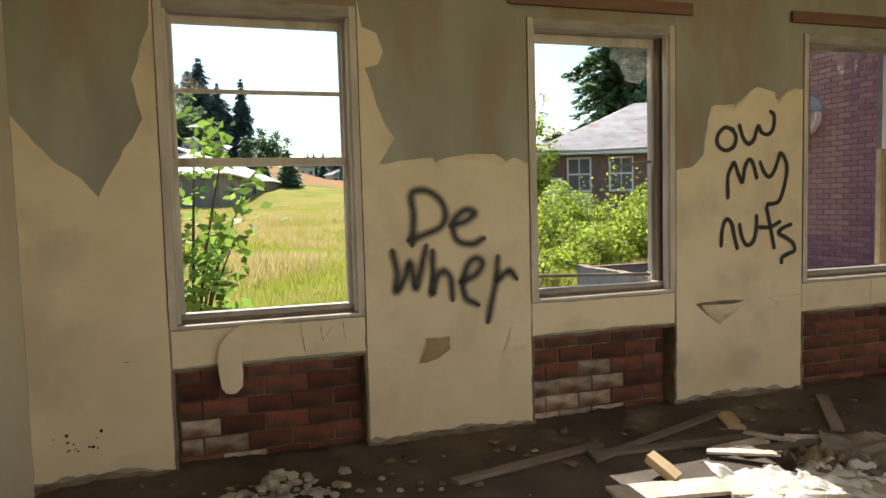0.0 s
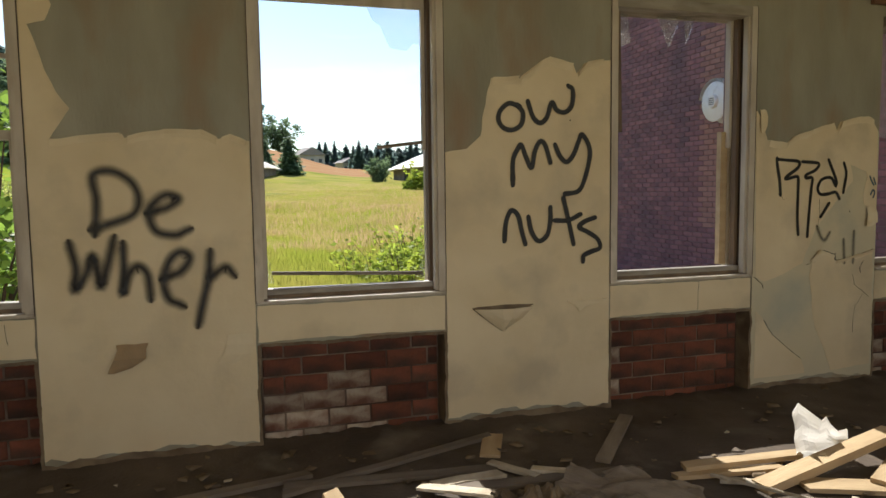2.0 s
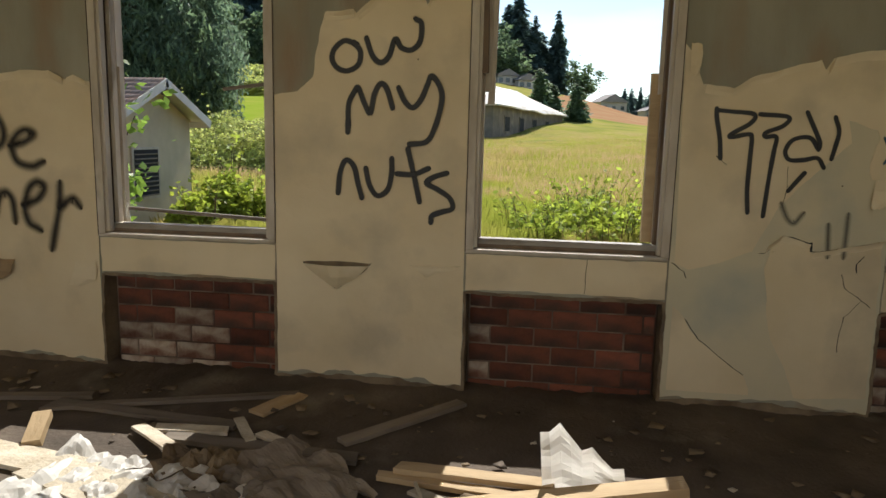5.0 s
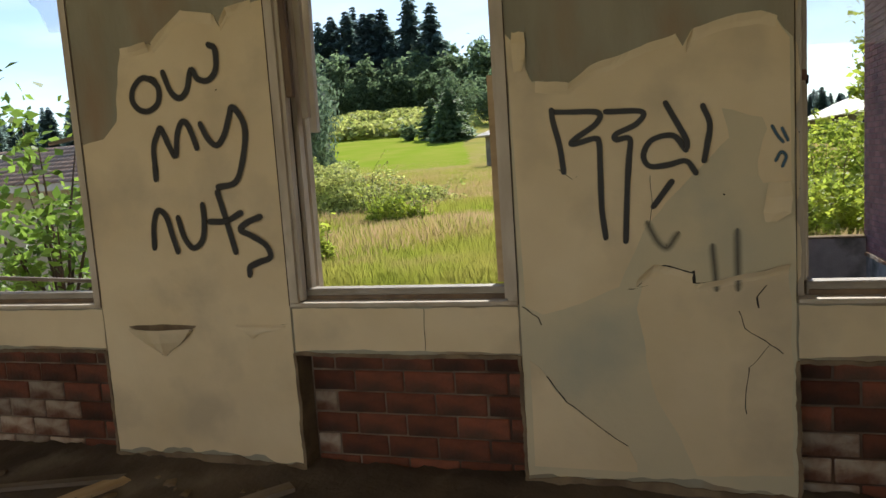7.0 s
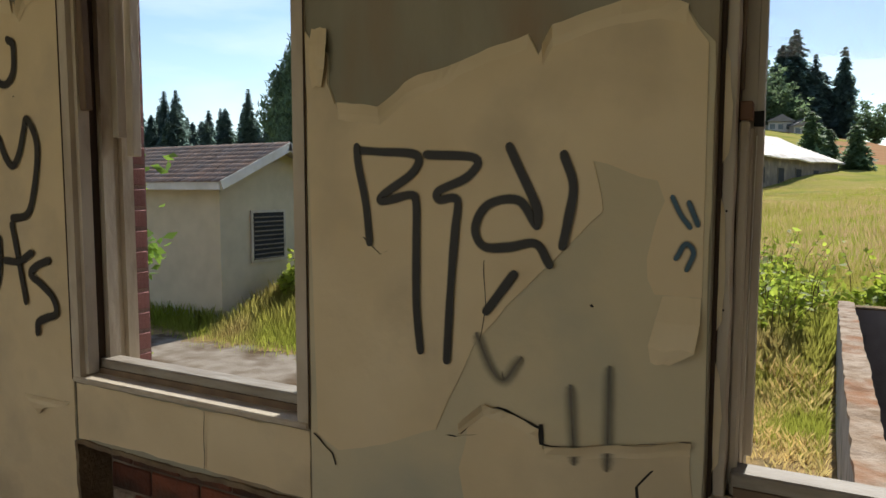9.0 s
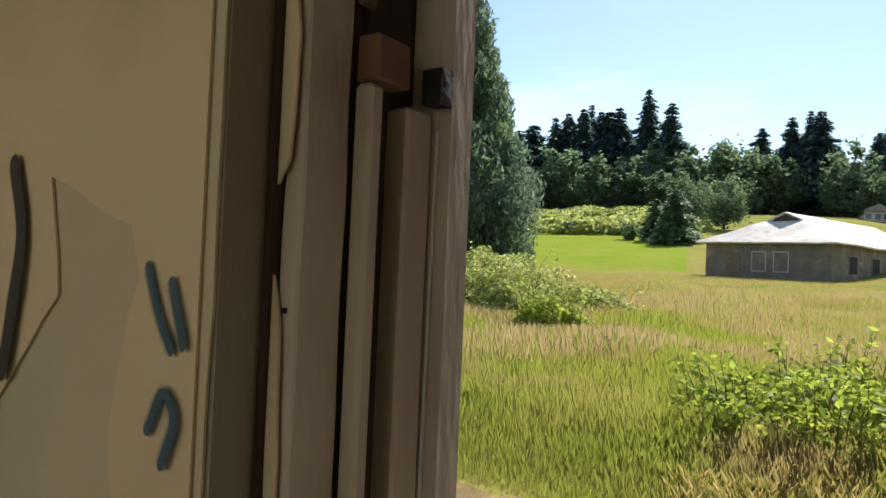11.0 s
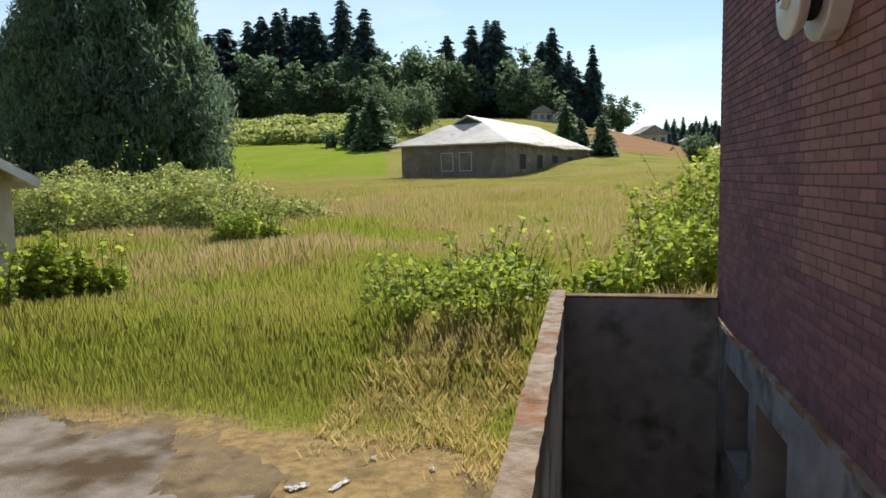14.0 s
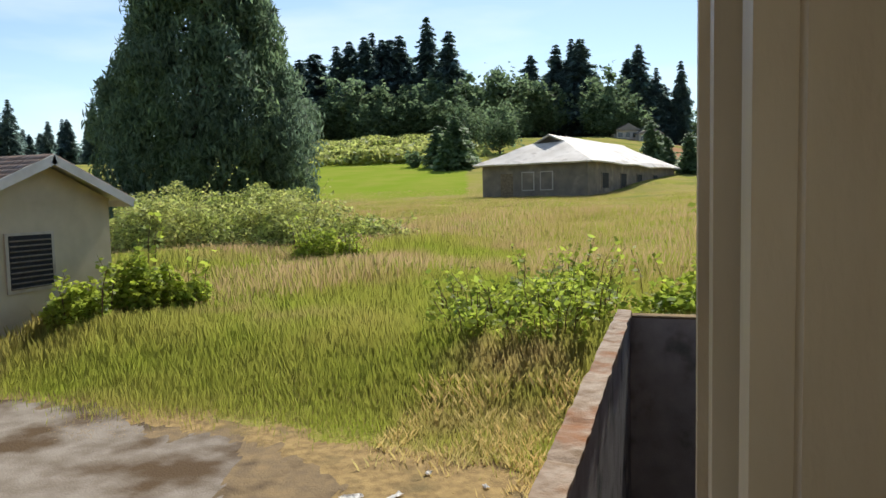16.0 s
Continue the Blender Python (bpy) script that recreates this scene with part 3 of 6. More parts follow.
def screen_mesh():
    verts, faces = [], []

    def edge(x):
        return 1.606 - 0.015 * math.exp(-((x + 0.17) / 0.12) ** 2) + 0.05 * max(0.0, -0.22 - x)

    def wire(a, b, flat):
        i = len(verts)
        o = 0.00011
        if flat:
            verts.extend(((a[0], a[1], a[2] - o), (b[0], b[1], b[2] - o), (b[0], b[1], b[2] + o), (a[0], a[1], a[2] + o)))
        else:
            verts.extend(((a[0] - o, a[1], a[2]), (a[0] + o, a[1], a[2]), (b[0] + o, b[1], b[2]), (b[0] - o, b[1], b[2])))
        faces.append((i, i + 1, i + 2, i + 3))

    pitch = 0.0018
    n = int(0.835 / pitch)
    for k in range(n + 1):
        x = -0.4175 + k * pitch
        lo = edge(x) + 0.006 * noise.noise(Vector((x * 60, 0, 0)))
        bow = 0.012 * math.cos(x * 3.6)
        wire((x, 0.183 - bow, lo), (x, 0.183, 2.285), False)
    for k in range(int(0.715 / pitch)):
        z = 1.56 + k * pitch
        sag = 0.012 * (2.285 - z) / 0.74
        xs = [x for x in np.linspace(-0.4175, 0.4175, 13)]
        for x0, x1 in zip(xs[:-1], xs[1:]):
            if 1.0 * z > edge((x0 + x1) / 2):
                wire((x0, 0.183 - sag * math.cos(x0 * 3.6), z), (x1, 0.183 - sag * math.cos(x1 * 3.6), z), True)
    return np.array(verts), np.array(faces)


quick("insect_screen", *screen_mesh(), WIRE, w4)["label"] = "torn grey insect screen"

# boards over the windows
for c in CENTRES:
    b = part("header_board", worn(box(c - 0.60, c + 0.60, -0.030, -0.002, 2.405, 2.475, 0.003), 0.002), BOARD)
    tagged(b, "dark brown wooden board fixed above the window", "board", group="boards above the windows")

# apron edges and recess linings
for c in CENTRES:
    bm = bmesh.new()
    block(bm, c - HALF - 0.002, c - HALF + 0.012, -0.005, 0.165, 0.0, 0.532)
    block(bm, c + HALF - 0.012, c + HALF + 0.002, -0.005, 0.165, 0.0, 0.532)
    block(bm, c - HALF + 0.013, c + HALF - 0.013, -0.005, 0.164, 0.522, 0.537)
    bmesh.ops.subdivide_edges(bm, edges=[e for e in bm.edges if e.calc_length() > 0.3], cuts=36)
    tagged(part("trim", worn(worn(bm, 0.007, 9.0), 0.005, 37.0), PLASTER), "chipped plaster edge of the recess", "trim", kind="structure")


# ---- peeling paint ----
def paint_layer(outline, mat, y0=-0.0005, thick=0.0025, lift=0.0, z_ref=0.0):
    bm = bmesh.new()
    f = bm.faces.new([bm.verts.new((x, y0, z)) for x, z in outline])
    f.normal_update()
    if f.normal.y < 0:
        f.normal_flip()
    r = bmesh.ops.extrude_face_region(bm, geom=[f])
    bmesh.ops.translate(bm, verts=[v for v in r["geom"] if isinstance(v, bmesh.types.BMVert)], vec=(0, -thick, 0))
    bmesh.ops.recalc_face_normals(bm, faces=bm.faces[:])
    bmesh.ops.triangulate(bm, faces=[q for q in bm.faces if len(q.verts) > 4])
    return part("paint_layer", bm, mat, wall)


BASE = 0.045


def layer(left, right, top, amount=0.012, seed=0.0, bottom=BASE, mat=CREAM):
    """A coat of paint on a pier, from the ragged foot up to the torn line given from left to right."""
    line = ragged(top, False, amount, seed=seed)
    foot = ragged([(right, bottom), (right * 0.6 + left * 0.4, bottom + 0.035), (left, bottom + 0.015)], False, 0.026, seed=seed + 3)
    sides = ragged([foot[-1], (left, top[0][1])], False, 0.004, 0.06, seed + 1)[:-1]
    other = ragged([(right, top[-1][1]), foot[0]], False, 0.004, 0.06, seed + 2)[:-1]
    return paint_layer(sides + line + other[0:] + foot[:-1], mat)


E0, E1, E2, E3, E4 = (edges[0:2], edges[2:4], edges[4:6], edges[6:8], edges[8:10])
layer(E0[0] + 0.002, E0[1] - 0.004, [(E0[0] + 0.002, 1.77), (-2.48, 1.67), (-2.39, 1.56), (-2.28, 1.48), (-2.21, 1.39), (-2.15, 1.50), (-2.10, 1.59), (-2.05, 1.66), (-2.0, 1.76), (-2.04, 1.94), (-2.0, 2.06), (-1.95, 2.20), (E0[1] - 0.004, 2.4)], 0.008, 1.0)
layer(E1[0] + 0.004, E1[1] - 0.004, [(E1[0] + 0.004, 2.40), (-0.93, 2.24), (-0.85, 2.21), (-0.82, 2.12), (-0.85, 2.05), (-0.92, 2.03), (-0.89, 1.94), (-0.86, 1.83), (-0.82, 1.74), (-0.77, 1.67), (-0.86, 1.53), (-0.70, 1.55), (-0.56, 1.56), (-0.55, 1.54), (-0.49, 1.56), (-0.38, 1.58), (-0.22, 1.58), (-0.14, 1.54), (-0.09, 1.56), (E1[1] - 0.004, 1.53)], 0.006, 2.0)
layer(E2[0] + 0.004, E2[1] - 0.004, [(E2[0] + 0.004, 1.48), (1.10, 1.50), (1.18, 1.57), (1.20, 1.70), (1.24, 1.87), (1.39, 1.88), (1.40, 1.87), (1.53, 1.97), (1.57, 1.99), (1.72, 1.96), (1.74, 1.91), (1.79, 1.97), (E2[1] - 0.004, 1.99)], 0.007, 3.0)
# the fourth pier: cream above and at the left, an older pale coat bared below and in the middle
layer(E3[0] + 0.004, E3[1] - 0.004, [(E3[0] + 0.004, 1.74), (2.965, 1.70), (3.0, 1.68), (3.0, 1.61), (3.02, 1.56), (3.15, 1.54), (3.22, 1.59), (3.40, 1.64), (3.52, 1.67), (3.54, 1.63), (3.57, 1.68), (3.71, 1.71), (3.78, 1.71), (3.83, 1.69), (E3[1] - 0.004, 1.62)], 0.007, 4.0, mat=PALE)
top3 = ragged([(E3[0] + 0.004, 1.738), (2.965, 1.698), (2.998, 1.678), (2.998, 1.608), (3.02, 1.556), (3.15, 1.536), (3.22, 1.586), (3.40, 1.636), (3.52, 1.666), (3.54, 1.626), (3.57, 1.676), (3.71, 1.706), (3.78, 1.706), (3.83, 1.686), (3.870, 1.62)], False, 0.005, seed=4.0)
hole3 = ragged([(3.872, 1.15), (3.785, 1.15), (3.77, 1.18), (3.768, 1.22), (3.78, 1.27), (3.80, 1.33), (3.785, 1.37), (3.72, 1.39), (3.66, 1.41), (3.68, 1.31), (3.61, 1.24), (3.55, 1.18), (3.47, 1.10), (3.39, 1.00), (3.36, 0.93), (3.30, 0.80), (3.16, 0.74), (3.02, 0.70), (2.954, 0.73)], False, 0.007, seed=5.0)
paint_layer(top3 + hole3, CREAM, -0.0036, 0.0022)
low3 = ragged([(3.34, 0.10), (3.34, 0.13), (3.31, 0.20), (3.21, 0.27), (3.09, 0.36), (3.02, 0.46), (2.96, 0.52)], False, 0.010, seed=6.0)
paint_layer(low3 + [(2.958, 0.10)], CREAM, -0.0036, 0.0022)
mid3 = ragged([(3.38, 0.82), (3.42, 0.88), (3.55, 0.84), (3.56, 0.80), (3.86, 0.87), (3.868, 0.55), (3.868, 0.12), (3.55, 0.10), (3.47, 0.29), (3.42, 0.38), (3.39, 0.50), (3.38, 0.61), (3.36, 0.72)], True, 0.008, seed=7.0)
paint_layer(mid3, CREAM, -0.0036, 0.0022)
layer(E4[0] + 0.004, E4[1] - 0.01, [(E4[0] + 0.004, 1.75), (5.0, 1.72), (5.2, 1.80), (5.4, 1.70), (E4[1] - 0.01, 1.78)], 0.01, 8.0)
for i, c in enumerate(CENTRES):
    a, b = c - HALF + 0.006, c + HALF - 0.006
    shape = ragged([(a, 0.545), (a, 0.727), (c - 0.1, 0.724), (c + 0.06, 0.726), (b, 0.727), (b, 0.546), (c + 0.2, 0.552), (c, 0.549), (c - 0.2, 0.553)], True, 0.006, seed=20.0 + i)
    paint_layer(shape, CREAM, 0.0035, 0.0025)


def flap(points, depth, mat, label, seed=0.0, fold=0.004):
    """A loosened tongue of paint: hinged on its first edge, bending away from the wall towards its tip (x, z rows, from the hinge)."""
    bm = bmesh.new()
    rows = []
    for k, (xl, xr, z, out) in enumerate(points):
        row = []
        for j in range(6):
            t = j / 5
            row.append(bm.verts.new((xl + (xr - xl) * t, -0.005 - out * depth - fold * (1 - abs(2 * t - 1)) * min(1.0, 2 * out), z + 0.006 * noise.noise(Vector((t * 5, z * 9, seed))))))
        rows.append(row)
    for a, b in zip(rows[:-1], rows[1:]):
        for j in range(5):
            bm.faces.new((a[j], b[j], b[j + 1], a[j + 1]))
    bm.normal_update()
    ob = part("paint_flap", bm, mat, wall, label)
    return ob


flap([(-0.63, -0.49, 0.585, 0.0), (-0.625, -0.50, 0.56, 0.5), (-0.64, -0.50, 0.52, 0.9), (-0.66, -0.56, 0.48, 0.8), (-0.67, -0.64, 0.455, 0.6)], 0.03, BROWNFLAP, "curled brown-backed paint flap", 1)
# bared plaster patch; its dark colour also paints the shade behind the flap
paint_layer(ragged([(1.12, 0.650), (1.20, 0.656), (1.33, 0.660), (1.48, 0.655), (1.44, 0.628), (1.30, 0.615), (1.17, 0.625)], True, 0.004, seed=31.0), PLASTER, -0.0032, 0.0012)
flap([(1.135, 1.47, 0.640, 0.55), (1.14, 1.468, 0.647, 1.0), (1.15, 1.455, 0.632, 0.95), (1.20, 1.41, 0.585, 0.5), (1.26, 1.34, 0.54, 0.2), (1.295, 1.305, 0.515, 0.0)], 0.03, FLAP, "sagging three-cornered paint flap", 2, 0.05)
flap([(1.68, 1.93, 0.657, 0.1), (1.70, 1.92, 0.648, 0.45), (1.72, 1.88, 0.637, 0.6), (1.74, 1.80, 0.620, 0.5), (1.758, 1.77, 0.598, 0.2)], 0.02, FLAP, "lifted paint edge", 3)
flap([(-1.60, -1.38, 0.735, 0.0), (-1.66, -1.50, 0.70, 0.7), (-1.70, -1.580, 0.65, 1.2), (-1.715, -1.600, 0.58, 1.3), (-1.71, -1.595, 0.50, 1.2), (-1.70, -1.600, 0.43, 1.0), (-1.68, -1.630, 0.40, 0.9)], 0.03, FLAP, "long tongue of cream paint hanging over the brick", 4)
flap([(2.955, 3.0, 1.74, 0.2), (2.953, 3.005, 1.70, 0.7), (2.955, 3.0, 1.64, 0.8), (2.957, 2.985, 1.60, 0.4)], 0.02, FLAP, "curled paint strip by the window", 5)
flap([(3.80, 3.87, 1.15, 0.0), (3.79, 3.872, 1.10, 0.6), (3.78, 3.865, 1.05, 0.9), (3.785, 3.82, 1.02, 0.8)], 0.03, FLAP, "curled paint flap", 6)
flap([(-0.13, -0.02, 0.60, 0.3), (-0.14, -0.01, 0.55, 0.6), (-0.16, -0.02, 0.50, 0.5), (-0.18, -0.10, 0.46, 0.2)], 0.02, FLAP, "lifted paint edge", 9)


def curl(points, width, out, seed):
    """The loosened rim of a coat of paint along a tear: it bends away from the wall."""
    line = ragged(points, False, 0.005, 0.02, seed)
    bm = bmesh.new()
    rows = []
    for x, z in line:
        k = max(0.0, 0.45 + 1.1 * noise.noise(Vector((x * 7, z * 7, seed))))
        rows.append([bm.verts.new((x, -0.0050, z - width)), bm.verts.new((x, -0.0062 - 0.25 * out * k, z - width * 0.5)), bm.verts.new((x + 0.004, -0.0064 - out * k, z + 0.004))])
    for a, b in zip(rows[:-1], rows[1:]):
        for j in (0, 1):
            bm.faces.new((a[j], b[j], b[j + 1], a[j + 1]))
    bm.normal_update()
    part("paint_curl", bm, FLAP, wall)


curl([(-0.86, 1.53), (-0.70, 1.55), (-0.57, 1.56)], 0.030, 0.022, 1.0)
curl([(-0.54, 1.545), (-0.49, 1.56), (-0.38, 1.58), (-0.22, 1.58), (-0.15, 1.545)], 0.035, 0.022, 2.0)
curl([(-0.13, 1.545), (-0.09, 1.56), (-0.02, 1.53)], 0.025, 0.02, 3.0)
curl([(1.245, 1.87), (1.39, 1.88)], 0.035, 0.03, 4.0)
curl([(1.41, 1.875), (1.53, 1.97), (1.57, 1.99), (1.715, 1.96)], 0.04, 0.03, 5.0)
curl([(1.75, 1.92), (1.79, 1.97), (1.90, 1.99)], 0.03, 0.02, 6.0)
curl([(3.03, 1.556), (3.15, 1.538), (3.22, 1.588), (3.40, 1.638), (3.515, 1.668)], 0.04, 0.026, 7.0)
curl([(3.55, 1.64), (3.57, 1.678), (3.71, 1.708), (3.78, 1.708), (3.83, 1.688)], 0.04, 0.03, 8.0)
curl([(3.36, 0.825), (3.42, 0.88), (3.55, 0.842)], 0.03, 0.03, 9.0)
curl([(3.565, 0.805), (3.70, 0.835), (3.86, 0.868)], 0.03, 0.026, 10.0)
curl([(-2.10, 1.60), (-2.05, 1.66), (-2.0, 1.76)], 0.02, 0.01, 11.0)


# narrow dark strips: cracks, and some shadows drawn as lines
def crack(points, width=0.003):
    line = ragged(points, False, 0.008, 0.02, seed=points[0][0])
    bm = bmesh.new()
    pairs = []
    for k, (x, z) in enumerate(line):
        w = width * (0.4 + 0.6 * abs(noise.noise(Vector((x * 30, z * 30, 0)))))
        pairs.append((bm.verts.new((x - w, -0.0063, z - w * 0.3)), bm.verts.new((x + w, -0.0063, z + w * 0.3))))
    for (a, b), (c, d) in zip(pairs[:-1], pairs[1:]):
        bm.faces.new((a, b, d, c))
    part("crack", bm, DARK, wall)


crack([(3.70, 0.71), (3.72, 0.65), (3.80, 0.59), (3.73, 0.51), (3.72, 0.43), (3.72, 0.34)])
crack([(3.80, 0.59), (3.84, 0.56)])
crack([(3.02, 0.46), (3.09, 0.36), (3.21, 0.27), (3.31, 0.20)], 0.004)
crack([(2.545, 0.725), (2.54, 0.555)], 0.0025)
crack([(2.94, 0.73), (3.0, 0.69), (3.01, 0.66)], 0.005)
# the next two draw the shadow along the torn paint edge
crack([(3.36, 0.80), (3.40, 0.845), (3.45, 0.875), (3.55, 0.845)], 0.010)
crack([(3.555, 0.855), (3.558, 0.812), (3.62, 0.818), (3.70, 0.835), (3.86, 0.868)], 0.009)
crack([(3.33, 0.795), (3.37, 0.80), (3.40, 0.805)], 0.009)
# crease shadows down both sides of the three-cornered flap, drawn dark
crack([(1.125, 0.648), (1.20, 0.585), (1.30, 0.515)], 0.003)
crack([(1.48, 0.655), (1.41, 0.590), (1.31, 0.515)], 0.003)
crack([(1.68, 0.657), (1.74, 0.645), (1.80, 0.648), (1.93, 0.662)], 0.004)
crack([(1.755, 0.645), (1.765, 0.615)], 0.004)
crack([(1.70, 1.66), (1.703, 1.655)], 0.006)
crack([(3.66, 1.12), (3.663, 1.115)], 0.006)
crack([(-2.14, 0.60), (-2.12, 0.595), (-2.10, 0.603)], 0.006)
crack([(3.79, 0.80), (3.76, 0.76), (3.765, 0.72)], 0.005)
crack([(3.10, 1.24), (3.15, 1.20), (3.19, 1.215)], 0.003)
crack([(3.42, 1.20), (3.425, 1.10), (3.41, 1.02)], 0.002)
crack([(-1.30, 0.72), (-1.29, 0.64), (-1.28, 0.56)], 0.0025)
crack([(-1.20, 0.70), (-1.19, 0.62), (-1.14, 0.69), (-1.08, 0.71), (-1.07, 0.62)], 0.002)

# mould specks low on the first pier
rng = np.random.default_rng(91)
for k in range(13):
    x, z = -2.36 + rng.uniform(-0.12, 0.14), 0.19 + rng.uniform(0, 0.09)
    bm = bmesh.new()
    r0 = rng.uniform(0.003, 0.011)
    bm.faces.new([bm.verts.new((x + math.cos(a) * r0 * rng.uniform(0.6, 1.2), -0.0034, z + math.sin(a) * r0 * rng.uniform(0.6, 1.2))) for a in np.linspace(0, 6.283, 9)[:-1]])
    part("mould_speck", bm, DARK, wall)

# foot of the wall: bare plaster band
for a, b in (E0, E1, E2, E3, E4):
    bm = bmesh.new()
    outline = ragged([(a, 0.0), (a, 0.045), (a * 0.55 + b * 0.45, 0.066), (b, 0.040), (b, 0.0)], True, 0.022, seed=a + 40)
    f = bm.faces.new([bm.verts.new((x, -0.001, z)) for x, z in outline])
    r = bmesh.ops.extrude_face_region(bm, geom=[f])
    bmesh.ops.translate(bm, verts=[v for v in r["geom"] if isinstance(v, bmesh.types.BMVert)], vec=(0, -0.006, 0))
    bmesh.ops.recalc_face_normals(bm, faces=bm.faces[:])
    bmesh.ops.triangulate(bm, faces=[q for q in bm.faces if len(q.verts) > 4])
    tagged(part("baseboard", bm, PLASTER), "crumbling plaster foot of the wall", "baseboard", kind="structure")


# ---- graffiti ----
def smooth_line(points, per=7):
    pts = [Vector((x, 0, z)) for x, z in points]
    pts = [pts[0] * 2 - pts[1]] + pts + [pts[-1] * 2 - pts[-2]]
    out = []
    for i in range(1, len(pts) - 2):
        p0, p1, p2, p3 = pts[i - 1:i + 3]
        for k in range(per):
            t = k / per
            out.append(0.5 * ((2 * p1) + (p2 - p0) * t + (2 * p0 - 5 * p1 + 4 * p2 - p3) * t * t + (3 * p1 - p0 - 3 * p2 + p3) * t ** 3))
    out.append(pts[-2])
    return out


LAYERED = [0]


def stroke(points, width, mat, parent):
    """A sprayed line along points on the wall, with rounded ends."""
    line = smooth_line(points)
    bm = bmesh.new()
    uv = bm.loops.layers.uv.new("UVMap")
    y0 = -0.0070 - 0.0003 * (LAYERED[0] % 12)
    LAYERED[0] += 1
    h = width / 2
    first, last = (line[0] - line[1]).normalized(), (line[-1] - line[-2]).normalized()
    line = [line[0] + first * h * 0.9, line[0] + first * h * 0.6] + line + [line[-1] + last * h * 0.6, line[-1] + last * h * 0.9]
    rows = []
    for i, p in enumerate(line):
        d = line[min(i + 1, len(line) - 1)] - line[max(i - 1, 0)]
        side = Vector((-d.z, 0, d.x)).normalized()
        w = h * (0.35 if i in (0, len(line) - 1) else 0.8 if i in (1, len(line) - 2) else 1.0)
        w *= 1 + 0.12 * noise.noise(Vector((p.x * 18, p.z * 18, width * 50)))
        y = y0 - 0.0016 * i / len(line)
        rows.append([bm.verts.new((p.x + side.x * w * e, y, p.z + side.z * w * e)) for e in (-1, 0, 1)])
    for a, b in zip(rows[:-1], rows[1:]):
        for j in (0, 1):
            f = bm.faces.new((a[j], b[j], b[j + 1], a[j + 1]))
            for loop, v in zip(f.loops, (j * 0.5, j * 0.5, j * 0.5 + 0.5, j * 0.5 + 0.5)):
                loop[uv].uv = (0.5, v)
    bm.normal_update()
    return part("letter_stroke", bm, mat, parent)


def writing(label, strokes, width, mat):
    g = thing("graffiti", label, "graffiti", 0, 0, 0)
    for s in strokes:
        stroke(s, width, mat, g)
    return g


writing("black spray-painted words ow my nuts on cream wall", (
    [(1.40, 1.725), (1.34, 1.74), (1.29, 1.70), (1.28, 1.65), (1.31, 1.61), (1.36, 1.60), (1.41, 1.63), (1.42, 1.69), (1.39, 1.73)],
    [(1.45, 1.75), (1.48, 1.67), (1.52, 1.64), (1.56, 1.67), (1.59, 1.75), (1.62, 1.71), (1.67, 1.70), (1.71, 1.74), (1.715, 1.82), (1.69, 1.84)],
    [(1.36, 1.34), (1.362, 1.44), (1.39, 1.50), (1.41, 1.52), (1.44, 1.45), (1.47, 1.40), (1.49, 1.49), (1.52, 1.54), (1.55, 1.52), (1.58, 1.43)],
    [(1.61, 1.52), (1.64, 1.46), (1.68, 1.43), (1.72, 1.47), (1.75, 1.54), (1.77, 1.58), (1.81, 1.53), (1.82, 1.46), (1.79, 1.34), (1.75, 1.27), (1.67, 1.255)],
    [(1.31, 1.01), (1.32, 1.11), (1.35, 1.17), (1.39, 1.14), (1.41, 1.06), (1.43, 0.99)],
    [(1.45, 1.13), (1.47, 1.05), (1.51, 1.0), (1.56, 1.03), (1.58, 1.11), (1.58, 1.18)],
    [(1.66, 1.23), (1.69, 1.11), (1.72, 0.98)], [(1.61, 1.11), (1.69, 1.11), (1.76, 1.14)],
    [(1.85, 1.12), (1.79, 1.10), (1.755, 1.07), (1.81, 1.04), (1.87, 1.0), (1.885, 0.95), (1.83, 0.93), (1.785, 0.91), (1.78, 0.88)],
    [(1.36, 1.36), (1.359, 1.31)]), 0.036, BLACK)
writing("soft black spray-painted words De Wher on cream wall", (
    [(-0.69, 1.12), (-0.68, 1.26), (-0.69, 1.37), (-0.61, 1.39), (-0.53, 1.34), (-0.50, 1.26), (-0.53, 1.19), (-0.63, 1.15), (-0.69, 1.13)],
    [(-0.45, 1.20), (-0.38, 1.22), (-0.33, 1.26), (-0.38, 1.28), (-0.44, 1.24), (-0.46, 1.18), (-0.43, 1.11), (-0.35, 1.09), (-0.30, 1.11)],
    [(-0.80, 1.05), (-0.78, 0.95), (-0.79, 0.85), (-0.74, 0.92), (-0.71, 1.01), (-0.69, 0.92), (-0.68, 0.86), (-0.65, 0.95), (-0.62, 1.07)],
    [(-0.58, 1.04), (-0.58, 0.93), (-0.59, 0.82), (-0.56, 0.91), (-0.52, 0.95), (-0.48, 0.91), (-0.47, 0.81)],
    [(-0.40, 0.89), (-0.33, 0.92), (-0.29, 0.98), (-0.33, 1.01), (-0.38, 0.97), (-0.41, 0.87), (-0.39, 0.79), (-0.34, 0.76)],
    [(-0.20, 0.99), (-0.21, 0.88), (-0.24, 0.76), (-0.26, 0.67)], [(-0.19, 0.89), (-0.13, 0.93), (-0.10, 0.90)]), 0.080, FUZZY)
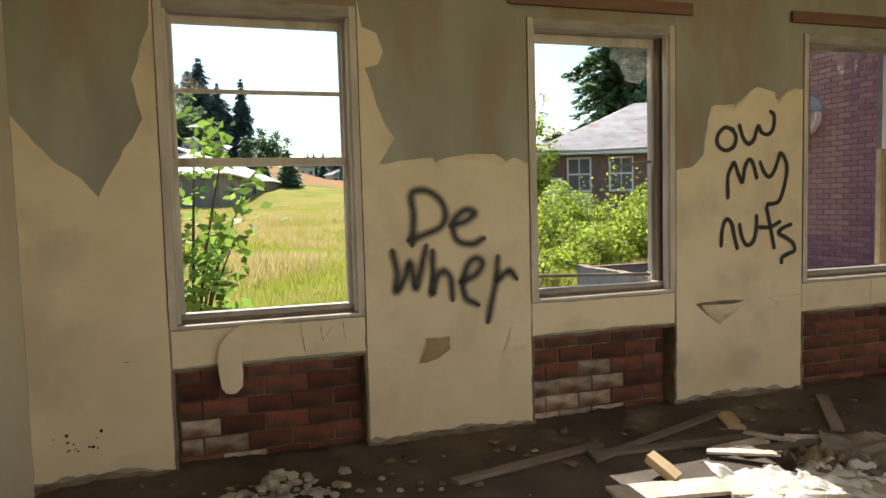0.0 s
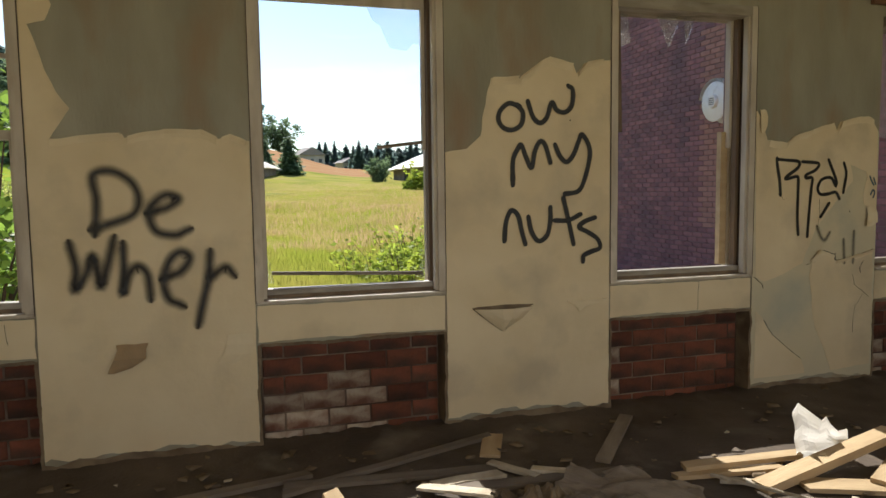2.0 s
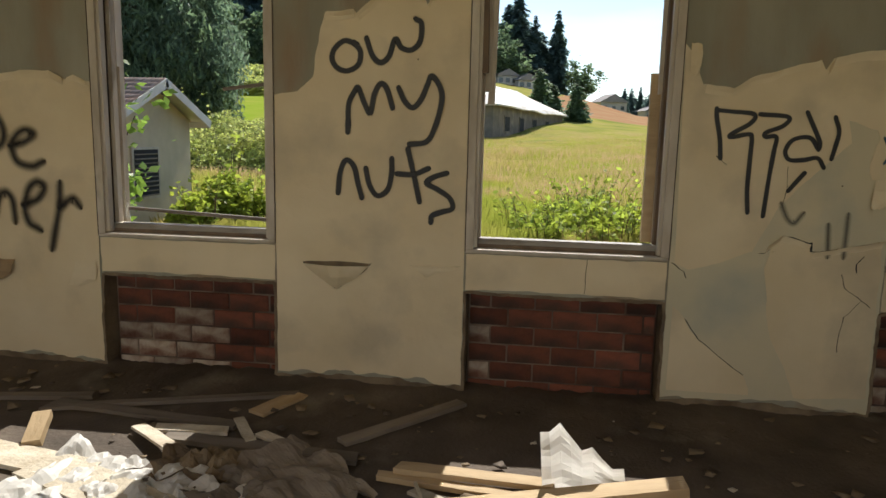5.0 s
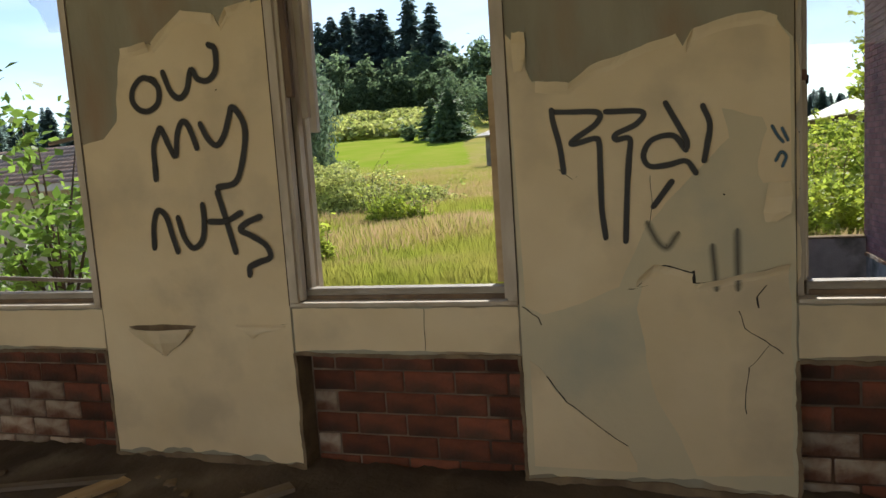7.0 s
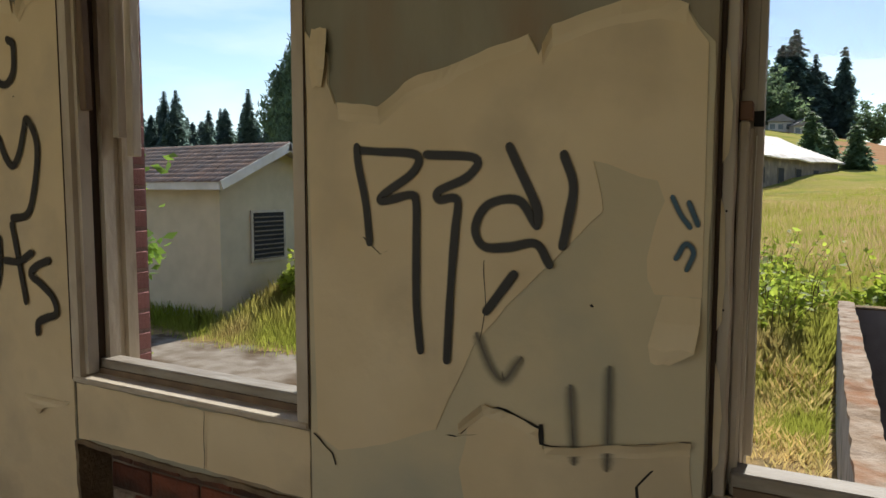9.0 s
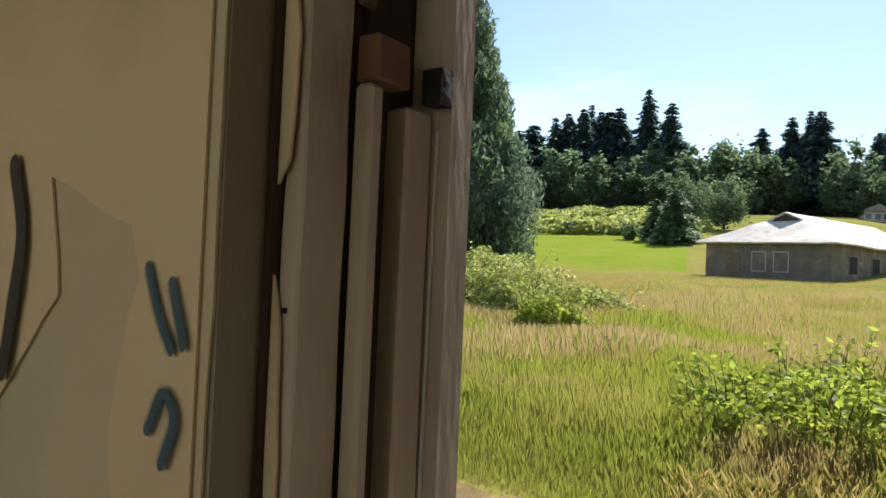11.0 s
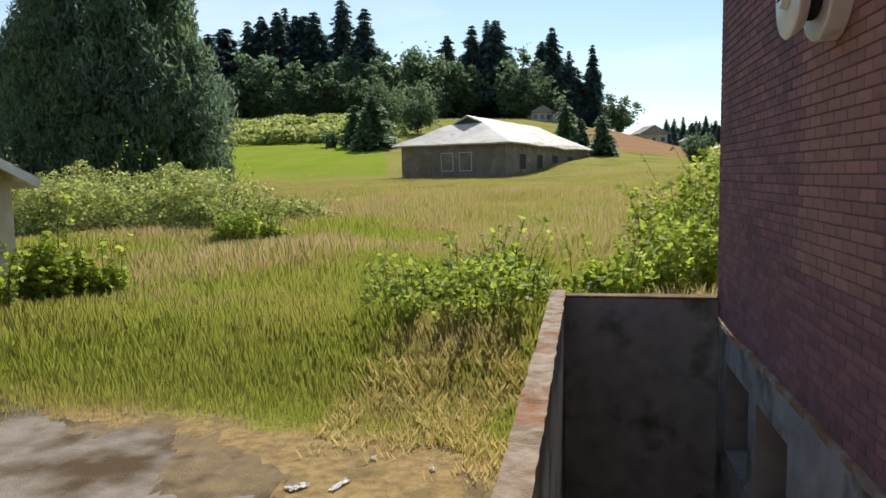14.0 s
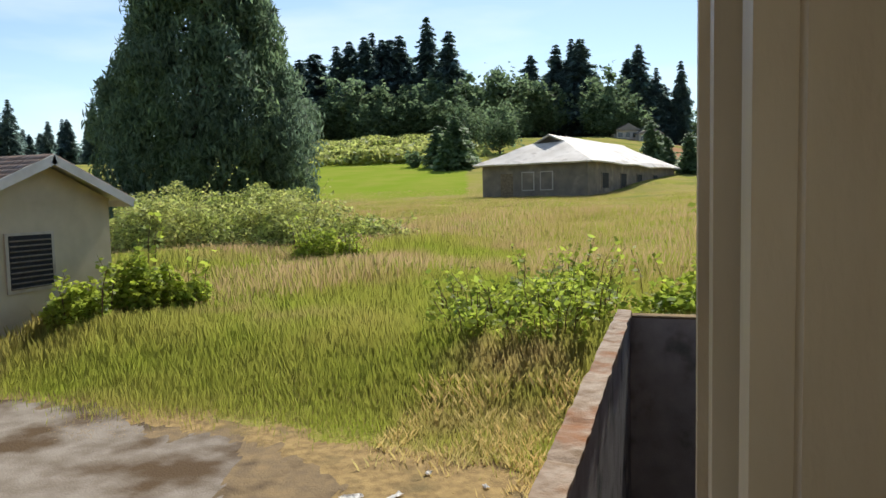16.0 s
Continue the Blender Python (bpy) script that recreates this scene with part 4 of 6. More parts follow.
writing("black spray-painted letters with long drips on peeling wall", (
    [(3.12, 1.23), (3.11, 1.32), (3.09, 1.41), (3.086, 1.45)],
    [(3.09, 1.445), (3.15, 1.44), (3.25, 1.43), (3.24, 1.39), (3.16, 1.34), (3.16, 1.325), (3.235, 1.34), (3.25, 1.32), (3.25, 1.23), (3.25, 1.09), (3.26, 0.985)],
    [(3.28, 1.43), (3.40, 1.42), (3.38, 1.38), (3.31, 1.35), (3.31, 1.33), (3.355, 1.33), (3.35, 1.26), (3.34, 1.14), (3.33, 0.97)],
    [(3.48, 1.44), (3.50, 1.40), (3.54, 1.32), (3.545, 1.29)],
    [(3.54, 1.28), (3.50, 1.33), (3.43, 1.32), (3.40, 1.27), (3.42, 1.23), (3.48, 1.23), (3.54, 1.24), (3.57, 1.20)],
    [(3.60, 1.42), (3.62, 1.36), (3.61, 1.29), (3.60, 1.24)], [(3.49, 1.17), (3.46, 1.13), (3.43, 1.09)]), 0.027, BLACK)
writing("faded grey spray marks on pale green wall", (
    [(3.41, 1.02), (3.44, 0.96), (3.47, 0.94), (3.50, 0.98)], [(3.62, 0.93), (3.63, 0.80)], [(3.70, 0.98), (3.70, 0.80)]), 0.045, FADED)
writing("small dark blue paint marks beside the window", (
    [(3.815, 1.335), (3.83, 1.305), (3.845, 1.285)], [(3.845, 1.325), (3.86, 1.29)], [(3.825, 1.225), (3.84, 1.25), (3.855, 1.235), (3.845, 1.205)]), 0.018, BLUE)


# ---- outdoors: the ground ----
EYE_X, EYE_Y = 4.5, -0.3
BEARINGS = (-180, -60, -30, -12, -7, -2, 5, 12, 24, 45, 60, 180)
RISES = (0.02, 0.02, 0.02, 0.028, 0.036, 0.062, 0.083, 0.086, 0.084, 0.055, 0.048, 0.02)


def ground(x, y):
    """Height of the land: level by the building, a gentle rise to the far house, then the hill."""
    x, y = np.asarray(x, float), np.asarray(y, float)
    r = np.hypot(x - EYE_X, y - EYE_Y)
    near = -0.80 + 0.0435 * np.clip(y - 6.0, 0, 60) + 0.012 * np.clip(x - 6, 0, 40)
    bearing = np.degrees(np.arctan2(-(x - EYE_X), y - EYE_Y))
    rise = np.interp(bearing, BEARINGS, RISES)
    t = np.clip((r - 58) / 142, 0, 1)
    hill = (rise * 200 - 1.0) * (0.75 * t + 0.25 * t * t * (3 - 2 * t))
    far = np.clip((r - 230) / 400, 0, 1)
    z = near * (1 - 0.0 * t) + hill * (1 - far) + 0.03 * np.sin(x * 1.3) * np.sin(y * 0.9) * np.clip((y - 5) / 10, 0, 1)
    # ground raised under the blades so sunlit surface, not shade, fills the gaps
    z = z + 0.24 * np.clip((y - 6.0) / 1.4, 0, 1) * np.clip((44 - y) / 20, 0, 1)
    return np.where(y < 0.3, -0.80, z)


def spaced(first, last, start, growth, step):
    out, s = [first], step
    while out[-1] < last:
        out.append(out[-1] + s)
        if out[-1] > start:
            s *= growth
    return out


PIT = (4.25, 6.45, 0.31, 7.15)
xs = sorted(set([-v for v in spaced(0.5, 3000, 25, 1.12, 0.5)] + [0.0] + [v for v in spaced(0.5, 3000, 18, 1.12, 0.5) if not 3.9 < v < 6.7] + [PIT[0], 4.8, 5.4, 5.9, PIT[1]]))
ys = sorted(set([-v for v in spaced(1, 3000, 8, 1.5, 2.0)] + [PIT[2]] + [v for v in spaced(1.0, 3000, 60, 1.08, 0.5) if not 7.0 < v < 7.6] + [PIT[3]]))
gx, gy = np.meshgrid(xs, ys)
gz = ground(gx, gy)
verts = np.stack((gx.ravel(), gy.ravel(), gz.ravel()), 1)
nx = len(xs)
faces, kinds = [], []
for j in range(len(ys) - 1):
    for i in range(nx - 1):
        cx, cy = (xs[i] + xs[i + 1]) / 2, (ys[j] + ys[j + 1]) / 2
        if PIT[0] < cx < PIT[1] and PIT[2] < cy < PIT[3]:
            continue
        faces.append((j * nx + i, j * nx + i + 1, (j + 1) * nx + i + 1, (j + 1) * nx + i))
        bearing = math.degrees(math.atan2(-(cx - EYE_X), cy - EYE_Y))
        r = math.hypot(cx - EYE_X, cy - EYE_Y)
        if 95 < r < 190 and -9 < bearing < 1 + 4 * noise.noise(Vector((cx * 0.05, cy * 0.05, 2))):
            kinds.append(1)
        elif 60 < r < 118 and 16 < bearing < 32:
            kinds.append(2)
        else:
            kinds.append(0)
land = quick("ground", verts, np.array(faces), SOIL, smooth=True)
land.data.materials.append(DUG)
land.data.materials.append(FIELD)
land.data.polygons.foreach_set("material_index", np.array(kinds, np.int32))
tagged(land, "sloping meadow with dry straw and old paving", "ground", kind="structure")


def sheet(name, outline, z, mat, label, category):
    bm = bmesh.new()
    f = bm.faces.new([bm.verts.new((x, y, z)) for x, y in outline])
    f.normal_update()
    if f.normal.z < 0:
        f.normal_flip()
    bmesh.ops.triangulate(bm, faces=bm.faces[:])
    return tagged(part(name, bm, mat), label, category, kind="structure")


def wavy(points, amount, seed):
    out = []
    for (xa, ya), (xb, yb) in zip(points[:-1], points[1:]):
        n = max(2, int(math.hypot(xb - xa, yb - ya) / 0.03))
        for k in range(n):
            t = k / n
            v = Vector((xa + (xb - xa) * t, ya + (yb - ya) * t, seed))
            out.append((v.x + amount * noise.noise(v * 2.0), v.y + amount * noise.noise(v * 2.0 + Vector((9, 0, 0))) + 0.5 * amount * noise.noise(v * 7.0) + 0.3 * amount * noise.noise(v * 23.0)))
    return out + [points[-1]]


sheet("ground_straw", [(4.22, 0.32), (4.22, 5.6)] + wavy([(4.22, 5.6), (3.2, 5.2), (1.9, 5.3), (0.5, 5.6), (-1.5, 6.0), (-4, 6.1), (-9, 6.0)], 0.3, 3.0) + [(-12, 6.0), (-12, 0.32)], -0.792, STRAW, "flattened dry straw and dead grass", "ground")
sheet("ground_soil", [(2.7, 0.32)] + wavy([(2.7, 0.5), (2.55, 3.4), (2.4, 4.4), (1.5, 5.0), (0.2, 5.25), (-1.4, 5.6), (-4, 5.7), (-9, 5.6)], 0.35, 11.0) + [(-11, 5.5), (-11, 0.32)], -0.789, DIRT, "dark trodden soil round the paving", "ground")
sheet("pavement", [(2.3, 0.32)] + wavy([(2.3, 0.5), (2.15, 2.6), (1.85, 3.3), (2.05, 3.8), (1.6, 4.35), (1.0, 4.75), (0.0, 5.1), (-1.4, 5.4), (-4, 5.5), (-9, 5.4)], 0.42, 6.0) + [(-11, 5.3), (-11, 0.32)], -0.786, PAVE, "stained cracked old paving", "pavement")


# ---- the sunken yard beside the wing ----
tagged(part("wall_yard", worn(box(4.225, 4.36, 0.33, 7.18, -3.0, 0.125), 0.006, 5.0), CONCRETE), "dark stained concrete retaining wall", "wall", kind="structure")
tagged(part("wall_yard_end", box(4.361, 5.87, 7.0, 7.18, -3.0, 0.115), CONCRETE), "dark stained concrete retaining wall", "wall", kind="structure")
tagged(part("yard_floor", box(4.36, 5.88, 0.31, 7.0, -2.75, -2.6), CONCRETE), "concrete floor of the sunken yard", "floor", kind="structure")
bm = bmesh.new()
block(bm, 4.215, 4.368, 0.33, 7.185, 0.1255, 0.160)
bmesh.ops.subdivide_edges(bm, edges=[e for e in bm.edges if e.calc_length() > 3], cuts=150)
bmesh.ops.subdivide_edges(bm, edges=[e for e in bm.edges if abs(e.verts[0].co.x - e.verts[1].co.x) > 0.1], cuts=3)
for v in bm.verts:
    rough = noise.noise(v.co * 4.0) * 0.016 + noise.noise(v.co * 16.0) * 0.008
    if v.co.z > 0.14:
        v.co.z += rough - 0.014 * max(0.0, math.sin(v.co.y * 7.3 + 2 * math.sin(v.co.y * 2.1))) ** 12
    v.co.x += noise.noise(v.co * 6.0 + Vector((3, 0, 0))) * 0.012
tagged(part("coping", bm, MOSSY), "crumbling mossy rust-stained top of the yard wall", "coping", kind="structure")
tagged(part("coping_end", worn(box(4.37, 5.868, 6.99, 7.185, 0.1155, 0.14, 0.01), 0.008, 3.0), DIRT), "rough top of the yard's end wall", "coping", kind="structure")

# ---- the brick wing ----
WX, WY = 5.882, 7.15
bm = bmesh.new()
block(bm, WX + 0.007, WX + 9, 0.0, WY - 0.007, -0.10, 5.2)
wing = tagged(part("wall_wing", bm, WINGMORTAR), "long brick wall of the building's wing", "wall", kind="structure")
bm = bmesh.new()
for a, b, z0, z1 in ((0.31, 4.50, -3, -0.105), (5.36, 5.62, -3, -0.105), (6.54, WY, -3, -0.105), (4.50, 5.36, -3, -1.25), (5.62, 6.54, -3, -1.25), (4.50, 5.36, -0.41, -0.105), (5.62, 6.54, -0.41, -0.105)):
    block(bm, WX - 0.012, WX + 0.25, a, b, z0, z1)
block(bm, WX + 0.45, WX + 9, 0.0, WY, -3, -0.12)
tagged(part("wall_wing_base", bm, CONCRETE), "rendered concrete base with cellar openings", "wall", kind="structure")
bm = bmesh.new()
block(bm, WX - 0.03, WX + 0.1, 0.31, WY + 0.02, -0.105, -0.066)
bmesh.ops.subdivide_edges(bm, edges=[e for e in bm.edges if e.calc_length() > 3], cuts=70)
tagged(part("ledge", worn(bm, 0.014, 9.0), MOSSY), "broken mortar ledge under the brickwork", "ledge", kind="structure")
tagged(part("roof_wing", box(WX - 0.25, WX + 9.2, -0.2, WY + 0.25, 5.2, 5.35), FARROOF), "flat roof edge of the wing", "roof", kind="structure")
tagged(part("roof_main", box(ROOM_L - 4, 6.2, ROOM_B - 1, 0.55, 3.6, 3.75), FARROOF), "flat roof of the building", "roof", kind="structure")

# ---- alarm bell on the wing ----
bell = thing("alarm_bell", "white enamelled alarm bell under a half-round hood", "alarm bell", WX, 3.86, 2.33, 90)


def disc(r0, r1, a, b, sides=36):
    """A drum along y of the bell's own axes, from a to b, with a rounded rim."""
    bm = bmesh.new()
    prof = ((0, a), (r0 * 0.96, a), (r0, a + 0.010), (r1, b - 0.010), (r1 * 0.96, b), (0, b))
    rings = []
    for r, d in prof:
        if r == 0:
            rings.append([bm.verts.new((0, d, 0))])
        else:
            rings.append([bm.verts.new((r * math.cos(2 * math.pi * k / sides), d, r * math.sin(2 * math.pi * k / sides))) for k in range(sides)])
    for p, q in zip(rings[:-1], rings[1:]):
        for k in range(sides):
            k2 = (k + 1) % sides
            if len(p) == 1:
                bm.faces.new((p[0], q[k], q[k2]))
            elif len(q) == 1:
                bm.faces.new((p[k], q[0], p[k2]))
            else:
                bm.faces.new((p[k], q[k], q[k2], p[k2]))
    bmesh.ops.recalc_face_normals(bm, faces=bm.faces[:])
    return bm


part("back_drum", disc(0.262, 0.262, 0.0, 0.115), STEEL, bell)
part("neck", disc(0.15, 0.15, 0.1152, 0.19), DARK, bell)
part("gong", disc(0.215, 0.245, 0.19, 0.255), STEEL, bell, "round white bell dome", True)
part("hub", disc(0.085, 0.078, 0.2552, 0.295), STEEL, bell)
for k in range(4):
    part("slot", box(-0.045, 0.045, 0.2945, 0.298, -0.040 + k * 0.024, -0.030 + k * 0.024), DARK, bell)
bm = bmesh.new()
rows = []
for y in (0.0, 0.10, 0.20, 0.268):
    rows.append([bm.verts.new((0.280 * math.cos(a), y, 0.280 * math.sin(a))) for a in np.linspace(radians(8), radians(172), 25)])
for p, q in zip(rows[:-1], rows[1:]):
    for k in range(24):
        bm.faces.new((p[k], p[k + 1], q[k + 1], q[k]))
bmesh.ops.solidify(bm, geom=bm.faces[:], thickness=0.004)
part("hood", bm, STEEL, bell, "half-round sheet metal hood", True)

# ---- pump house ----
shed = thing("pump_house", "small cream stucco shed with mossy gabled roof", "shed", -4.15, 7.75, 0.25)
GZ = -0.85
bm = bmesh.new()
block(bm, -4.3, 0, -1.30, 1.30, GZ - 0.6, 1.24)
part("wall", bm, STUCCO, shed)
bm = bmesh.new()
vs = [bm.verts.new(p) for p in ((0, -1.30, 1.24), (0, 1.30, 1.24), (0, 0, 1.80), (-4.3, -1.30, 1.24), (-4.3, 1.30, 1.24), (-4.3, 0, 1.80))]
for f in ((0, 1, 2), (3, 5, 4), (0, 2, 5, 3), (1, 4, 5, 2), (0, 3, 4, 1)):
    bm.faces.new([vs[i] for i in f])
bmesh.ops.recalc_face_normals(bm, faces=bm.faces[:])
part("gable", bm, STUCCO, shed)
part("gable_band", box(0.004, 0.02, -1.30, 1.30, 1.20, 1.25), STUCCO, shed)
roof_tilt = math.atan2(0.64, 1.52)
for s in (-1, 1):
    verts, faces = [], []
    n = 9
    for k in range(n):
        for j in range(30):
            x0 = -4.62 + j * 0.164 + (0.08 if k % 2 else 0)
            a, b = k / n, (k + 1) / n + 0.02
            lift = 0.012
            i = len(verts)
            for t, up in ((a, lift * 0.4), (b, lift)):
                for x in (x0, x0 + 0.155):
                    verts.append((min(x, 0.30), s * 1.56 * t, 1.895 - 0.66 * t + up))
            for t in (a, b):
                for x in (x0, x0 + 0.155):
                    verts.append((min(x, 0.30), s * 1.56 * t, 1.895 - 0.66 * t - 0.006))
            for f in ((0, 1, 3, 2), (2, 3, 7, 6), (0, 2, 6, 4), (1, 5, 7, 3)):
                faces.append([i + q for q in f])
    quick("shingles", np.array(verts), np.array(faces), SHINGLE, shed)
    bm = bmesh.new()
    block(bm, -4.6, 0.28, 0, 1.68, -0.035, -0.008)
    bmesh.ops.transform(bm, matrix=Matrix.Translation((0, 0, 1.89)) @ Matrix.Diagonal((1, s, 1, 1)) @ Matrix.Rotation(-roof_tilt, 4, "X"), verts=bm.verts[:])
    part("roof_deck", bm, FASCIA, shed)
    for x in (0.28, -4.62):
        bm = bmesh.new()
        block(bm, x, x + 0.03, 0, 1.70, -0.14, 0.0)
        bmesh.ops.transform(bm, matrix=Matrix.Translation((0, 0, 1.89)) @ Matrix.Diagonal((1, s, 1, 1)) @ Matrix.Rotation(-roof_tilt, 4, "X"), verts=bm.verts[:])
        part("barge_board", bm, FASCIA, shed)
    part("eave_board", box(-4.6, 0.28, *sorted((s * 1.545, s * 1.57)), 1.10, 1.235), FASCIA, shed)
lou = part("louvre", box(0.004, 0.03, -0.66, 0.16, -0.10, 0.76), TRIM, shed, "wooden louvred vent")
for k in range(10):
    part("slat", box(0.006, 0.05, -0.60, 0.10, -0.04 + k * 0.076, -0.025 + k * 0.076, 0, Matrix.Rotation(radians(30), 4, "Y")), GREYWOOD, lou)
# near-black sheet painted in for the shade between the slats
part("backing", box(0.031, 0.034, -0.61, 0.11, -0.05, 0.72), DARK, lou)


# ---- the abandoned house in the meadow ----
house = thing("abandoned_house", "low weathered house with bleached sagging hip roof", "house", -1.4, 53.6, 0.0, -14.5)
HZ = 0.9
part("wall", box(-9.1, 0, 0, 25, HZ, 4.05), OLDWALL, house)


def hip_roof(parent, x0, x1, y0, y1, z0, z1, mat, over=0.6, gablet=True):
    a, b, c, d = x0 - over, x1 + over, y0 - over, y1 + over
    mx, run = (a + b) / 2, (b - a) / 2
    cut = 0.72 if gablet else 1.0
    bm = bmesh.new()
    low = [bm.verts.new(p) for p in ((a, c, z0), (b, c, z0), (b, d, z0), (a, d, z0))]
    zc = z0 + (z1 - z0) * cut
    off = run * cut
    up = [bm.verts.new(p) for p in ((a + off, c + off, zc), (b - off, c + off, zc), (b - off, d - off, zc), (a + off, d - off, zc))]
    ridge = [bm.verts.new((mx, c + off - 0.1, z1)), bm.verts.new((mx, d - off + 0.1, z1))]
    for f in ((low[0], low[1], up[1], up[0]), (low[1], low[2], up[2], up[1]), (low[2], low[3], up[3], up[2]), (low[3], low[0], up[0], up[3]),
              (up[1], up[2], ridge[1], ridge[0]), (up[3], up[0], ridge[0], ridge[1])):
        bm.faces.new(f)
    bmesh.ops.subdivide_edges(bm, edges=bm.edges[:], cuts=6, use_grid_fill=True)
    bmesh.ops.recalc_face_normals(bm, faces=bm.faces[:])
    for v in bm.verts:
        v.co.z += 0.10 * noise.noise(Vector((v.co.x * 0.5, v.co.y * 0.4, 3)))
        if gablet and v.co.x > b - 0.05 and v.co.y > c + 4:
            v.co.z -= 0.35 * abs(noise.noise(Vector((v.co.y * 1.7, 0, 8))))
            v.co.x -= 0.5 * abs(noise.noise(Vector((v.co.y * 2.3, 4, 1))))
    bmesh.ops.solidify(bm, geom=bm.faces[:], thickness=0.12)
    part("roof", bm, mat, parent)
    if gablet:
        for yy in (c + off + 0.25, d - off - 0.25):
            bm = bmesh.new()
            v = [bm.verts.new(p) for p in ((a + off, yy, zc - 0.1), (b - off, yy, zc - 0.1), (mx, yy, z1 - 0.05))]
            bm.faces.new(v)
            bmesh.ops.solidify(bm, geom=bm.faces[:], thickness=0.1)
            part("gablet", bm, OLDWALL, parent)


hip_roof(house, -9.1, 0, 0, 25, 3.95, 6.45, ROOFPALE)
for x in (-5.5, -3.9):
    w = part("window", box(x, x + 1.1, -0.06, 0.05, HZ + 0.9, HZ + 2.4), SIDING, house)
    part("boarding", box(x + 0.08, x + 1.02, -0.085, -0.0605, HZ + 0.98, HZ + 2.32), OLDWALL, w)
part("doorway", box(-7.4, -6.3, -0.02, 0.05, HZ + 0.3, HZ + 2.3), PLASTER, house)
for yy in (3.0, 7.5, 12.0, 17.0):
    w = part("window", box(-0.05, 0.06, yy, yy + 1.6, HZ + 0.9, HZ + 2.3), OLDWALL, house)
    part("pane", box(0.0605, 0.07, yy + 0.1, yy + 1.5, HZ + 1.0, HZ + 2.2), DARK, w)

# ---- the brick annex beyond the brambles ----
annex = thing("brick_annex", "single-storey brick building with grey hip roof", "house", 11.89, 23.83, 0.0, 71)
AZ = -0.3
part("wall", box(0, 10.2, -16, 0, AZ, 3.15), OLDBRICK, annex)
hip_roof(annex, 0, 10.2, -16, 0, 3.36, 5.95, GREYROOF, 0.7, False)
part("soffit", box(-0.66, 10.86, -16.66, 0.66, 3.14, 3.33), FASCIA, annex)
for y in (-0.9, -2.7, -4.5, -6.9, -9.3):
    w = part("window", box(-0.05, 0.05, y - 1.05, y, 1.55, 3.05), FASCIA, annex)
    for z0, z1 in ((2.36, 2.96), (1.65, 2.28)):
        for a in (0.08, 0.55):
            part("pane", box(-0.065, -0.0505, y - a - 0.42, y - a, z0, z1), PANE, w)
part("boarded_panel", box(-0.09, -0.055, -1.95, -0.9, 0.75, 1.53), FASCIA, annex, "white boarded panel below the window")
part("door", box(-0.06, 0.04, -0.72, -0.06, 0.0, 2.2), FASCIA, annex)
part("porch_wall", box(0.5, 2.6, 0.0, 1.5, AZ, 1.75), OLDWALL, annex, "low grey rendered porch wall")
for y in (1.5, 4.5, 7.5):
    w = part("window", box(y, y + 1.0, -0.05, 0.05, 1.75, 3.05), FASCIA, annex)
    part("pane", box(y + 0.1, y + 0.9, 0.0505, 0.065, 1.85, 2.95), PANE, w)


# ---- second old house, beyond the annex ----
barn = thing("farm_building", "low old building with a pale bleached hip roof", "house", 20.85, 46.0, 2.5, 3.9)
part("wall", box(0, 11, 0, 33, -1.9, 1.35), OLDWALL, barn)
hip_roof(barn, 0, 11, 0, 33, 1.3, 4.5, ROOFPALE, 0.9)
for yy in (10.0, 15.0, 21.0, 27.0):
    w = part("window", box(-0.05, 0.05, yy, yy + 1.6, -0.4, 0.9), OLDWALL, barn)
    part("pane", box(-0.06, -0.0505, yy + 0.1, yy + 1.5, -0.3, 0.8), DARK, w)

